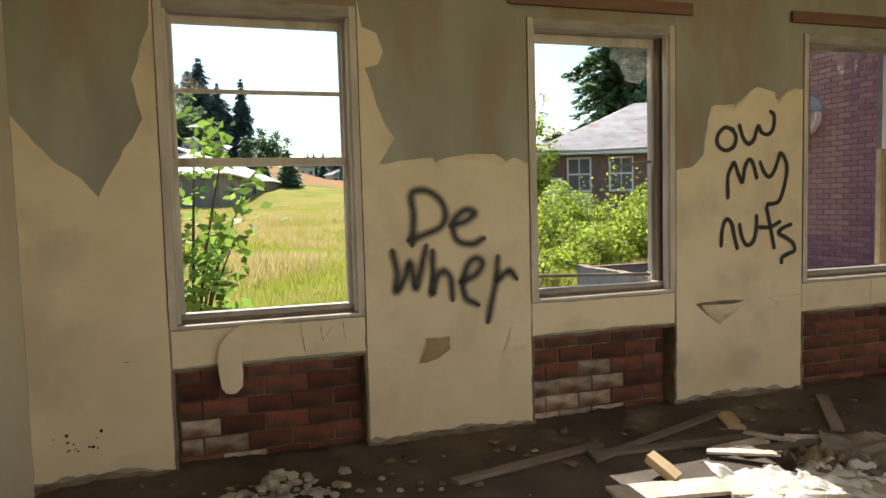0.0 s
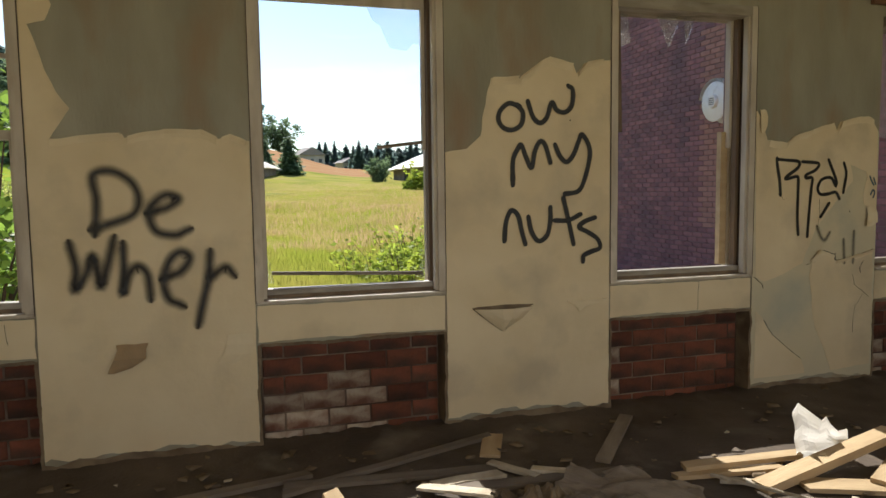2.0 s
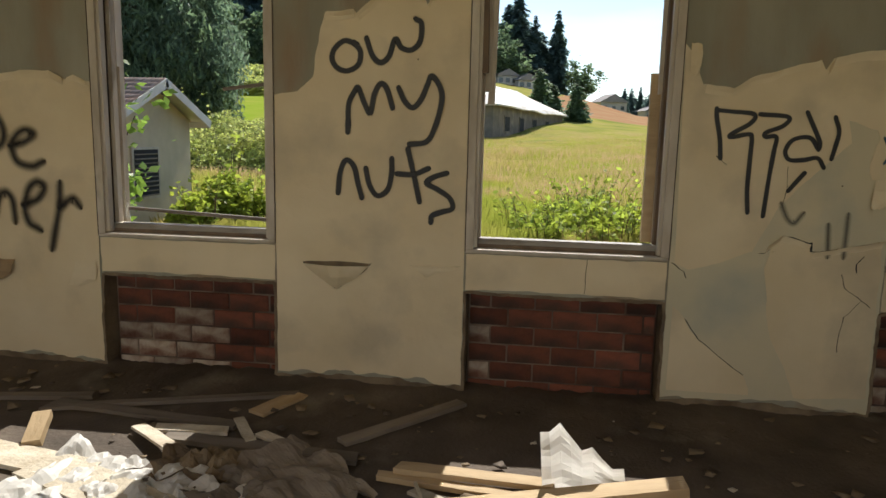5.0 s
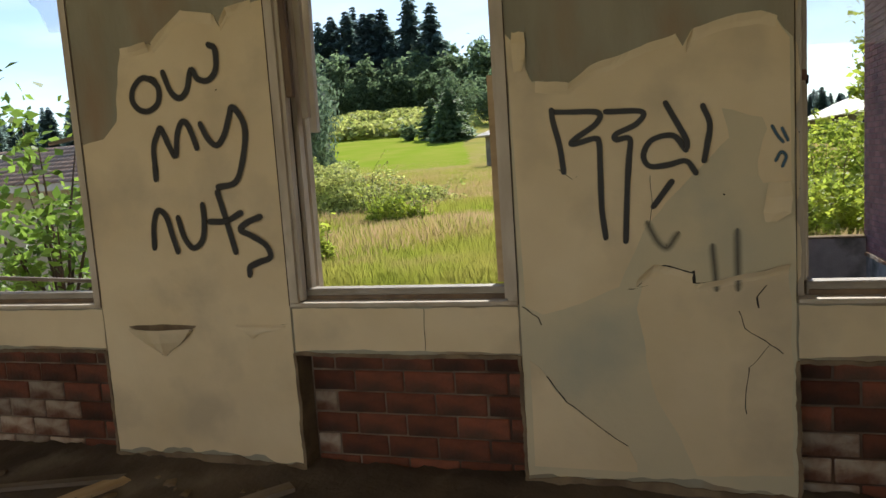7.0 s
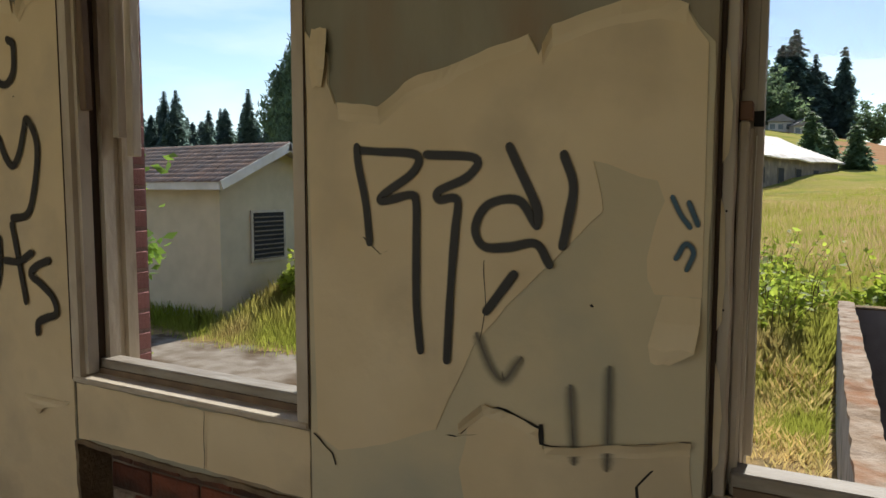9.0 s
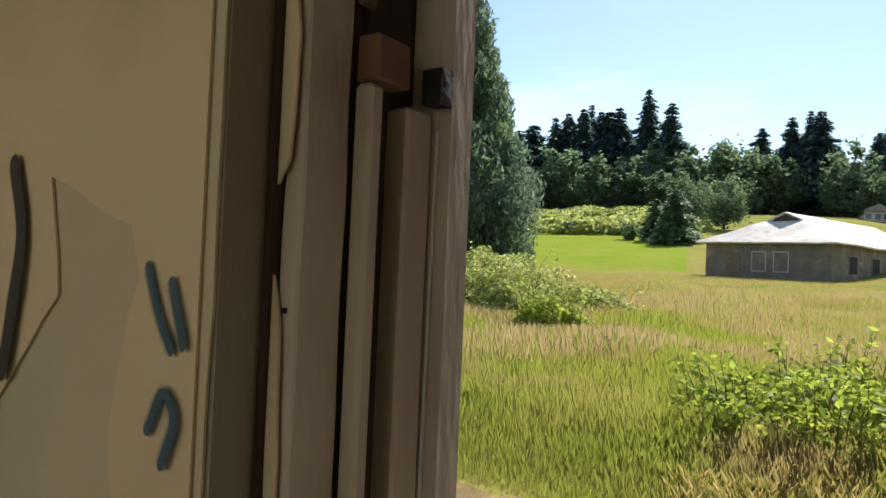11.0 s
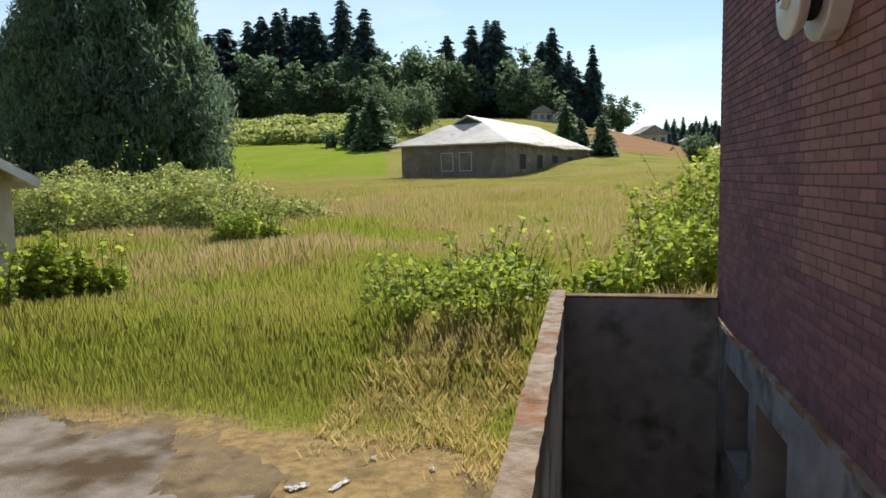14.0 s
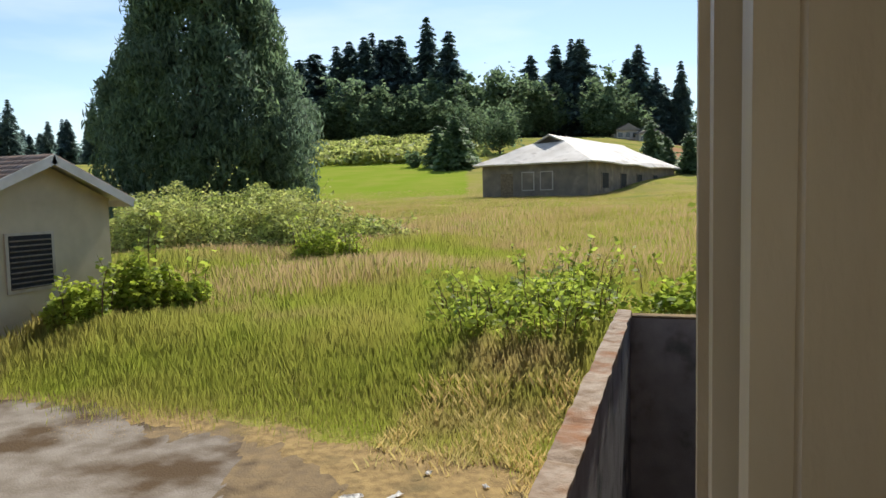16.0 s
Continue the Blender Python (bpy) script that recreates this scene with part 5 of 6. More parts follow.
# ---- plants ----
def conifer(name, height, radius, quads, mat, seed, label, category="tree", droop=0.35, base=0.06, kind="", grain=1.0):
    """A spire of drooping boughs in uneven whorls round a tapered trunk."""
    rng = np.random.default_rng(seed)
    root = thing(name, label, category, kind=kind)
    bm = bmesh.new()
    tube_mesh(bm, [(0, 0, -0.5), (0.02 * radius, 0, height * 0.5), (0, 0, height * 0.98)], [radius * 0.085, radius * 0.05, 0.02], 7)
    part("trunk", bm, BARK, root)
    whorls = int(14 + height * 0.9)
    pts, dirs, sizes = [], [], []
    for k in range(whorls):
        t = base + (1 - base) * (k + rng.uniform(-0.3, 0.3)) / whorls
        r = radius * (1 - t) ** 0.62 * rng.uniform(0.75, 1.12) + 0.25
        n = max(4, int(11 * (1 - t) + 4))
        turn = rng.uniform(0, 6.28)
        for j in range(n):
            a = turn + 6.283 * j / n + rng.uniform(-0.25, 0.25)
            reach = r * rng.uniform(0.55, 1.1)
            for s in np.linspace(0.15, 1, max(3, int(quads / (whorls * n)))):
                pts.append((math.cos(a) * reach * s, math.sin(a) * reach * s, t * height - droop * reach * s ** 1.6 + rng.uniform(-0.15, 0.15) * radius * 0.12))
                dirs.append((math.cos(a), math.sin(a), -droop))
                sizes.append(grain * max(0.06 * radius, reach * 0.42 * (1.2 - 0.6 * s)))
    pts, dirs, sizes = np.array(pts), np.array(dirs), np.array(sizes)[:, None]
    m = len(pts)
    pts = pts + rng.normal(size=(m, 3)) * sizes * 0.25
    side = np.cross(dirs, (0, 0, 1.0)) + rng.normal(size=(m, 3)) * 0.35
    side /= np.linalg.norm(side, axis=1)[:, None]
    d = dirs / np.linalg.norm(dirs, axis=1)[:, None] + rng.normal(size=(m, 3)) * 0.25
    drop = np.array((0, 0, -0.35))
    v = np.stack((pts - d * sizes * 0.6, pts + side * sizes * 0.6 + drop * sizes, pts + d * sizes, pts - side * sizes * 0.6 + drop * sizes), 1).reshape(-1, 3)
    quick("crown", v, np.arange(4 * m).reshape(m, 4), mat, root)
    return root


def broadleaf(name, height, radius, count, leaf, mat, seed, label, trunk=True, category="tree", low=0.25, split=False):
    """A trunk that forks into limbs, with clumps of small leaves at their ends and gaps between."""
    rng = np.random.default_rng(seed)
    root = thing(name, label, category)
    bm = bmesh.new()
    fork = height * low
    tips = []
    if trunk:
        tube_mesh(bm, [(0, 0, -0.4), (0.02 * height, 0, fork * 0.6), (0, 0.01 * height, fork)], [height * 0.022, height * 0.018, height * 0.014], 7)
    for k in range(13):
        a = k * 2.4 + rng.uniform(-0.4, 0.4)
        t = (k + 0.5) / 13
        out = radius * (0.45 + 0.5 * math.sin(t * math.pi)) * rng.uniform(0.6, 1.1)
        tip = (math.cos(a) * out, math.sin(a) * out, fork + (height - fork) * (0.1 + 0.85 * t))
        start = (0, 0, max(0.0, fork * (0.5 + 0.5 * t)))
        mid = (tip[0] * 0.5, tip[1] * 0.5, (start[2] + tip[2]) / 2 + 0.06 * height)
        if split:
            twig = bmesh.new()
            tube_mesh(twig, [start, mid, tip], [height * 0.007, height * 0.0045, height * 0.0015], 5)
            part("limb", twig, BARK, root)
        else:
            tube_mesh(bm, [start, mid, tip], [height * 0.011, height * 0.007, height * 0.002], 5)
        for s in (0.45, 0.7, 0.95, 1.08):
            tips.append((tip[0] * s + rng.normal() * radius * 0.12, tip[1] * s + rng.normal() * radius * 0.12, start[2] + (tip[2] - start[2]) * s + 0.04 * height * (1 - s) + rng.normal() * radius * 0.1))
    part("trunk", bm, BARK, root)
    tips = np.array(tips)
    pick = rng.integers(0, len(tips), count)
    p = tips[pick] + rng.normal(size=(count, 3)) * radius * 0.14 * (0.6 + 0.8 * rng.random(len(tips))[pick])[:, None]
    quick("crown", *leaves_at(p, leaf), mat, root)
    return root


def bramble(name, mounds, count, leaf, mat, seed, label, canes=20, category="bush"):
    """A thicket over several mounds (x, y, width, depth, height): leaves in a thick uneven shell, arching canes."""
    rng = np.random.default_rng(seed)
    cx, cy = mounds[0][0], mounds[0][1]
    cz = float(ground(cx, cy))
    root = thing(name, label, category, cx, cy, cz)
    bm = bmesh.new()
    all_p = []
    area = np.array([m[2] * m[3] * m[4] for m in mounds]) ** 0.67
    for (x, y, w, d, h), share in zip(mounds, area / area.sum()):
        n = int(count * share)
        u = rng.normal(size=(n, 3))
        u /= np.linalg.norm(u, axis=1)[:, None]
        u[:, 2] = np.abs(u[:, 2])
        lump = np.array([0.80 + 0.42 * noise.noise(Vector((q[0] * 2.3 + x, q[1] * 2.3 + y, q[2] * 2.3))) for q in u])
        rr = (1 - 0.45 * rng.random(n) ** 1.7) * lump
        p = np.stack((x + u[:, 0] * w / 2 * rr, y + u[:, 1] * d / 2 * rr, u[:, 2] * h * rr), 1)
        p[:, 2] += ground(p[:, 0], p[:, 1])
        all_p.append(p - np.array((cx, cy, cz)))
        for k in range(max(2, canes // len(mounds))):
            a = rng.uniform(0, 6.28)
            s = rng.uniform(0.2, 0.8)
            bx, by = x + math.cos(a) * w / 2 * s, y + math.sin(a) * d / 2 * s
            bz = float(ground(bx, by))
            ex, ey = math.cos(a) * w * 0.16, math.sin(a) * d * 0.16
            top = (h + 0.12) * rng.uniform(0.95, 1.5) * (1 - 0.4 * s)
            tube_mesh(bm, [(bx - cx, by - cy, bz - cz - 0.1), (bx + ex * 0.4 - cx, by + ey * 0.4 - cy, bz - cz + top * 0.7), (bx + ex - cx, by + ey - cy, bz - cz + top)], [0.009, 0.007, 0.003], 4)
            for q in np.linspace(0.5, 1, 9):
                all_p.append(np.array([[bx + ex * q - cx + rng.normal() * 0.05, by + ey * q - cy + rng.normal() * 0.05, bz - cz + top * (0.3 + 0.7 * q) + rng.normal() * 0.04]]))
    part("cane_tangle", bm, TWIG, root)["kind"] = "stuff"
    quick("leaves", *leaves_at(np.concatenate(all_p), leaf), mat, root)
    return root


bramble("bramble_bush", ((2.95, 8.45, 2.1, 1.6, 0.80), (2.2, 8.7, 1.3, 1.2, 0.55), (3.75, 8.2, 1.3, 1.4, 0.80), (3.3, 9.8, 2.2, 1.6, 0.85), (2.6, 7.7, 1.3, 1.0, 0.55), (3.4, 7.5, 1.2, 0.9, 0.62)), 9500, 0.050, BRAMBLE, 11, "bright green bramble bush with arching canes", 84)
bramble("bramble_thicket", ((5.9, 9.4, 2.2, 2.4, 1.35), (7.8, 10.2, 3.2, 3.0, 1.8), (4.9, 8.7, 1.7, 1.7, 0.9), (7.0, 12.5, 4.0, 3.4, 2.0), (9.6, 12.0, 4.0, 3.4, 2.3)), 34000, 0.056, BRAMBLE, 12, "tall sunlit bramble thicket behind the wall", 44)
bramble("bramble_bush", ((-3.4, 14.8, 1.8, 1.3, 0.95), (-2.7, 15.1, 1.2, 1.0, 0.7)), 3600, 0.05, BRAMBLE, 13, "yellow-green bush in the tall grass", 22)
bramble("bramble_bush", ((15.6, 55.0, 4.2, 2.6, 1.9), (18.0, 57.5, 3.0, 2.4, 1.4)), 2600, 0.16, BRAMBLE, 15, "overgrown bush beside the pale-roofed farm building", 14)
bramble("bramble_bush", ((-3.25, 8.7, 1.4, 1.5, 1.15), (-3.4, 7.6, 1.0, 1.3, 0.85), (-2.7, 9.1, 1.0, 1.1, 0.75)), 7000, 0.055, BRAMBLE, 14, "leafy bush against the shed", 18)
bramble("bramble_hedge", ((-6.5, 18.0, 6.0, 3.5, 1.95), (-10.0, 17.2, 5.0, 3.2, 1.9), (-12.4, 21.0, 6.5, 4.0, 2.2), (-3.9, 18.9, 3.4, 2.6, 1.0), (-8.6, 21.0, 6.0, 3.6, 2.3), (-5.2, 16.6, 2.6, 1.8, 1.25)), 52000, 0.06, HEDGE, 15, "broad pale-leaved bramble hedge across the meadow", 0)
bramble("bramble_bush", ((-2.6, 3.4, 1.2, 1.0, 0.35), (-3.6, 3.9, 1.4, 1.2, 0.45)), 1100, 0.040, BRAMBLE, 16, "leafy undergrowth round the sapling", 8)
sapling = broadleaf("sapling", 2.95, 0.72, 1000, 0.060, LEAF, 21, "young broad-leaved tree close to the building", low=0.3, split=True)
sapling.matrix_world = pose(-1.92, 2.6, -0.82)
sap2 = broadleaf("sapling", 1.7, 0.5, 260, 0.06, LEAF, 22, "slender young broad-leaved tree close to the building", low=0.35, split=True)
sap2.matrix_world = pose(-3.0, 2.9, -0.82)
elder = broadleaf("broadleaf_tree", 5.4, 1.35, 2100, 0.12, BRAMBLE, 23, "yellow-green tree beside the brick annex")
elder.matrix_world = pose(10.5, 22.7, -0.05)

# the great conifer: a broad cone of dense sprays
big = thing("great_conifer", "huge dark dense conifer in the meadow", "tree", -20.3, 33.6, float(ground(-20.3, 33.6)))
bm = bmesh.new()
tube_mesh(bm, [(0, 0, -1), (0, 0, 10), (0, 0, 20)], [1.1, 0.7, 0.1], 10)
part("trunk", bm, BARK, big)
rng = np.random.default_rng(31)
TALL = 21.5


def girth(z):
    return np.interp(z, (0, 0.4, 2.5, 5.0, 7.0, 8.2, 10.5, 12.0, 13.4, 16.0, 18.8, 20.6, TALL), (5.6, 6.0, 6.5, 6.4, 5.7, 5.1, 4.8, 4.4, 3.7, 3.0, 1.8, 0.8, 0.1))


# billows of foliage, each a drooping pad of short sprays
clumps = 560
cz = 0.4 + (TALL - 0.8) * rng.random(clumps) ** 1.25
ca = rng.uniform(0, 6.283, clumps)
cr = girth(cz) * rng.uniform(0.66, 0.90, clumps) * np.interp(cz, (0, 7, 12, 22), (0.97, 0.97, 0.86, 0.86))
size = (0.42 + 0.085 * girth(cz)) * rng.uniform(0.75, 1.3, clumps)
pick = rng.integers(0, clumps, 120000)
u = rng.normal(size=(len(pick), 3))
u /= np.linalg.norm(u, axis=1)[:, None]
u *= (0.55 + 0.55 * rng.random(len(pick)) ** 0.6)[:, None]
centre = np.stack((np.cos(ca) * cr, np.sin(ca) * cr, cz), 1)
p = centre[pick] + u * size[pick][:, None] * np.array((0.95, 0.95, 1.35))
core = 16000
kz = TALL * rng.random(core) ** 1.3
ka = rng.uniform(0, 6.283, core)
kr = girth(kz) * 0.72 * np.sqrt(rng.random(core))
p = np.concatenate((p, np.stack((np.cos(ka) * kr, np.sin(ka) * kr, kz), 1)))
p[:, 2] = np.maximum(p[:, 2], 0.05)
quick("crown", *leaves_at(p, 0.20, 0.6, 2.2, 0.26), NEEDLE, big)

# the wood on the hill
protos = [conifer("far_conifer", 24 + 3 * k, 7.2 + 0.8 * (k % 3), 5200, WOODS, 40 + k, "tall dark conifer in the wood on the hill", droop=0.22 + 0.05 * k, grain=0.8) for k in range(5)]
small_proto = conifer("young_conifer", 5.6, 2.1, 1700, YOUNG, 66, "young bushy conifer beside the abandoned house", droop=0.25, base=0.02)
round_proto = broadleaf("far_broadleaf", 13, 5.5, 2600, 0.55, GROVE, 60, "rounded dark tree at the foot of the wood", low=0.12)
light_proto = broadleaf("far_broadleaf", 11, 5.0, 2600, 0.5, GROVE, 61, "rounded green tree at the foot of the wood", low=0.12)
oak_proto = broadleaf("spreading_tree", 9, 4.2, 3600, 0.26, GROVE, 62, "round dark tree standing on the slope", low=0.22)
oak_proto.location = (-8.0, 190.0, 12.0)


def polar(bearing, r):
    a = math.radians(bearing)
    x, y = EYE_X - math.sin(a) * r, EYE_Y + math.cos(a) * r
    return x, y, float(ground(x, y))


rng = np.random.default_rng(5)
for q in protos + [round_proto, light_proto, oak_proto]:
    q["group"] = "wood on the hill"


def plant(proto, bearing, r, scale):
    x, y, z = polar(bearing, r)
    m = pose(x, y, z - 0.3, 0, 0, rng.uniform(0, 360))
    ob = copy_thing(proto, m)
    ob.scale = (scale * rng.uniform(0.9, 1.1), scale * rng.uniform(0.9, 1.1), scale)
    return ob


TOPS = [(q, 24 + 3 * k) for k, q in enumerate(protos)]


def plant_to(bearing, rise, r, thin=1.0):
    """A conifer whose tip stands at the given bearing and rise, in degrees, from the window."""
    q, tall = TOPS[int(rng.integers(0, 5))]
    x, y, z = polar(bearing, r)
    k = (1.40 + r * math.tan(math.radians(rise)) - z) / tall
    ob = copy_thing(q, pose(x, y, z - 0.3, 0, 0, rng.uniform(0, 360)))
    ob.scale = (k * thin * 1.3, k * thin * 1.3, k)
    return ob


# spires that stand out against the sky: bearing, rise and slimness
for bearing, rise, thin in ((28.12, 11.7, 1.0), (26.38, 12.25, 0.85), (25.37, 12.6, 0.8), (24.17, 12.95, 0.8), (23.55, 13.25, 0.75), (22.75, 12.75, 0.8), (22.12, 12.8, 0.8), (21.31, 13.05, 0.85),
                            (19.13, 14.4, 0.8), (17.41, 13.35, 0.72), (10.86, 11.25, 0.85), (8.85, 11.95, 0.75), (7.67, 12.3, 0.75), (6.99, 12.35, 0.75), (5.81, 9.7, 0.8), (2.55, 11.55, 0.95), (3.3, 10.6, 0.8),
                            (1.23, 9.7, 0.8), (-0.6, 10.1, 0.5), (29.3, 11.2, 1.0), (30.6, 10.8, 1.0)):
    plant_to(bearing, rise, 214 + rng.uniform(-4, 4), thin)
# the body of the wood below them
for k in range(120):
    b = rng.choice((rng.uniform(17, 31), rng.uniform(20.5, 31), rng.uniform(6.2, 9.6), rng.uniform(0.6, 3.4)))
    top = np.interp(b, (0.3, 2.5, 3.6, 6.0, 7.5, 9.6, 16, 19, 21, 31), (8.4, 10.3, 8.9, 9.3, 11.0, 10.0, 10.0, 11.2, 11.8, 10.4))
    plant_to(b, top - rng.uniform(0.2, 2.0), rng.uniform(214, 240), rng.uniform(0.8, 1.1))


def grove(proto, tall, bearing, rise, r, wide=1.0):
    x, y, z = polar(bearing, r)
    k = (1.40 + r * math.tan(math.radians(rise)) - z) / tall
    ob = copy_thing(proto, pose(x, y, z - 0.3, 0, 0, rng.uniform(0, 360)))
    ob.scale = (k * wide, k * wide, k)


# rounded trees in front of and between the conifers
for bearing, rise, wide in ((13.43, 10.4, 0.95), (14.8, 9.4, 1.0), (16.6, 9.5, 1.0), (18.0, 9.0, 1.1), (19.8, 9.2, 1.1), (12.2, 9.2, 1.0), (11.6, 8.6, 1.0), (23.9, 9.2, 1.0), (25.8, 9.0, 1.0), (21.9, 9.0, 1.0), (5.0, 9.0, 0.9), (4.3, 8.2, 0.9), (9.8, 8.6, 0.9)):
    grove(round_proto if rng.random() < 0.6 else light_proto, 13 if rng.random() < 0.6 else 12, bearing, rise, rng.uniform(196, 206), wide)
for k in range(34):
    b = rng.uniform(10.4, 29) if k < 28 else rng.uniform(3.6, 6.2)
    grove(round_proto if rng.random() < 0.75 else light_proto, 13, b, rng.uniform(6.6, 8.2), rng.uniform(188, 196), rng.uniform(0.9, 1.3))
grove(round_proto, 13, -2.59, 6.0, 205, 1.1)
# low line of conifers beyond the farm building
for k in range(34):
    b = -8.0 - 13.0 * (k + rng.uniform(0, 0.9)) / 34
    plant_to(b, rng.uniform(3.2, 4.3), rng.uniform(225, 245), rng.uniform(0.7, 0.95))
grove(oak_proto, 9, 15.7, 7.45, 128, 1.05)
grove(oak_proto, 9, 13.3, 7.35, 120, 1.1)
for bearing, r, s in ((17.55, 88, 0.95), (16.95, 90, 1.28), (16.2, 92, 1.0), (0.3, 90, 0.75), (-1.35, 80, 0.85), (1.5, 88, 1.1), (0.9, 92, 0.8)):
    plant(small_proto, bearing, r, s)
plant(light_proto, 20.3, 95, 0.22)
plant(light_proto, -8.4, 70, 0.25)
for bearing, r, tall in ((-29, 62, 25.5), (-31, 70, 24.5)):
    near_fir = conifer("conifer", tall, 6.2, 14000, YOUNG, int(r), "tall dark conifer behind the brick annex", grain=0.42)
    near_fir.location = polar(bearing, r)
for k in range(60):
    plant(protos[int(rng.integers(0, 5))], -5.8 - rng.uniform(0, 9), rng.uniform(330, 380), rng.uniform(0.42, 0.68))
for k in range(100):
    plant(protos[int(rng.integers(0, 5))], rng.uniform(34, 68), rng.uniform(230, 300), rng.uniform(0.45, 0.68))
small_proto.location = polar(18.4, 94)
for q in protos + [round_proto, light_proto, oak_proto]:
    q.location = (*polar(26 + rng.uniform(-6, 6), 232)[:2], float(ground(*polar(26, 232)[:2])) - 0.3)

# brambles on the slope
slope = []
for k in range(105):
    b = rng.uniform(13.8, 30)
    r = rng.uniform(105 if b > 16 else 140, 186)
    x, y, z = polar(b, r)
    m = 260
    u = rng.normal(size=(m, 3))
    u /= np.linalg.norm(u, axis=1)[:, None]
    u[:, 2] = np.abs(u[:, 2])
    s = rng.uniform(2.5, 6)
    slope.append(np.stack((x + u[:, 0] * s, y + u[:, 1] * s * 0.8, z + u[:, 2] * rng.uniform(0.8, 2.0)), 1))
quick_ob = quick("slope_brambles", *leaves_at(np.concatenate(slope), 0.6), HEDGE)
tagged(quick_ob, "pale brambles over the slope below the wood", "bushes", kind="stuff")


# ---- far houses, tank ----
def far_house(bearing, r, w, d, h, label):
    x, y, z = polar(bearing, r)
    hs = thing("far_house", label, "house", x, y, z - 0.4, bearing + 25)
    part("wall", box(-w / 2, w / 2, -d / 2, d / 2, 0, h), SIDING, hs)
    bm = bmesh.new()
    o = 0.6
    vs = [bm.verts.new(q) for q in ((-w / 2 - o, -d / 2 - o, h), (w / 2 + o, -d / 2 - o, h), (w / 2 + o, d / 2 + o, h), (-w / 2 - o, d / 2 + o, h), (0, -d / 2 - o, h + w * 0.3), (0, d / 2 + o, h + w * 0.3))]
    for f in ((0, 1, 4), (1, 2, 5, 4), (2, 3, 5), (3, 0, 4, 5), (0, 3, 2, 1)):
        bm.faces.new([vs[i] for i in f])
    bmesh.ops.recalc_face_normals(bm, faces=bm.faces[:])
    part("roof", bm, FARROOF, hs)
    for k in range(3):
        xx = -w / 2 + w * (k + 0.5) / 3
        for zz in ([h * 0.3, h * 0.7] if h > 4 else [h * 0.5]):
            part("window", box(xx - 0.6, xx + 0.6, -d / 2 - 0.05, -d / 2 + 0.05, zz - 0.6, zz + 0.6), PANE, hs)


far_house(-4.9, 235, 9, 7, 3.6, "pale two-storey house on the hill")
far_house(-8.2, 240, 7, 6, 3.6, "pale two-storey house on the hill")
far_house(-9.75, 245, 7, 6, 4.8, "grey two-storey house with white gable")
far_house(3.6, 190, 6, 4, 2.4, "low pale building below the wood")
far_house(1.9, 190, 6, 4, 2.2, "low pale building below the wood")
tx, ty, tz = polar(53.5, 310)
tank = thing("water_tank", "tall pale blue cylindrical water tank", "water tank", tx, ty, tz - 1)
TANK_H = 2.4 + 310 * (float(polar(53.5, 180)[2]) + 11.2) / 180 - tz
bm = bmesh.new()
bmesh.ops.create_cone(bm, cap_ends=True, segments=32, radius1=2.5, radius2=2.5, depth=TANK_H, matrix=Matrix.Translation((0, 0, TANK_H / 2)))
part("shell", bm, TANKPAINT, tank)
bm = bmesh.new()
bmesh.ops.create_cone(bm, cap_ends=True, segments=32, radius1=2.6, radius2=0.3, depth=0.8, matrix=Matrix.Translation((0, 0, TANK_H + 0.41)))
part("cap", bm, TANKPAINT, tank)


# ---- grass ----
def grass(name, count, area, height, width, mat, label, power=1.0, lean=0.35, keep=None, front=5.55):
    """Tall bent blades, thicker towards the building. area: bearings and distances."""
    b0, b1, r0, r1 = area
    rng = np.random.default_rng(count)
    r = r0 * (r1 / r0) ** (rng.random(count) ** power)
    b = np.radians(rng.uniform(b0, b1, count))
    x, y = EYE_X - np.sin(b) * r, EYE_Y + np.cos(b) * r
    ok = (y > front + 0.03 * np.clip(2.5 - x, 0, 9) - 0.35 * np.clip(x - 2.6, 0, 1.5) + 0.15 * np.sin(x * 1.7) * np.cos(x * 0.6) + 0.22 * rng.normal(size=count)) & ~((x > 4.15) & (y < 7.3)) & ~((x > -8.4) & (x < -3.95) & (y > 6.4) & (y < 9.1)) & ~((x > 5.5) & (y < 7.4))
    ok &= ~((np.hypot((x - 3.0) / 1.25, (y - 8.3) / 0.85) < 1) & (rng.random(count) < 0.75))
    if keep is not None:
        ok &= keep(x, y)
    x, y, r = x[ok], y[ok], r[ok]
    n = len(x)
    z = ground(x, y) - 0.03
    patch = np.array([noise.noise(Vector((a * 0.22, c * 0.22, 1.0))) for a, c in zip(x, y)])
    h = height * (1 + 0.8 * patch) * rng.uniform(0.55, 1.2, n) * np.clip((y - 4.6) / 3.0, 0.35, 1) * np.clip(1.25 - r / 60, 0.45, 1)
    w = width * (r / 8.0) ** 0.5 * rng.uniform(0.7, 1.3, n)
    a = rng.uniform(0, 6.283, n)
    lx, ly = np.cos(a) * h * lean * rng.random(n), np.sin(a) * h * lean * rng.random(n)
    t = rng.uniform(0, 6.283, n)
    sx, sy = np.cos(t) * w, np.sin(t) * w
    v = np.stack((np.stack((x - sx, y - sy, z), 1), np.stack((x + sx, y + sy, z), 1),
                  np.stack((x + sx * 0.7 + lx * 0.35, y + sy * 0.7 + ly * 0.35, z + h * 0.6), 1), np.stack((x + lx, y + ly, z + h), 1)), 1).reshape(-1, 3)
    ob = quick(name, v, np.arange(4 * n).reshape(n, 4), mat)
    return tagged(ob, label, "grass", kind="stuff")


grass("meadow_grass", 780000, (-14, 60, 5.0, 56), 0.36, 0.0010, GRASS, "tall green meadow grass", 0.95, 0.34)
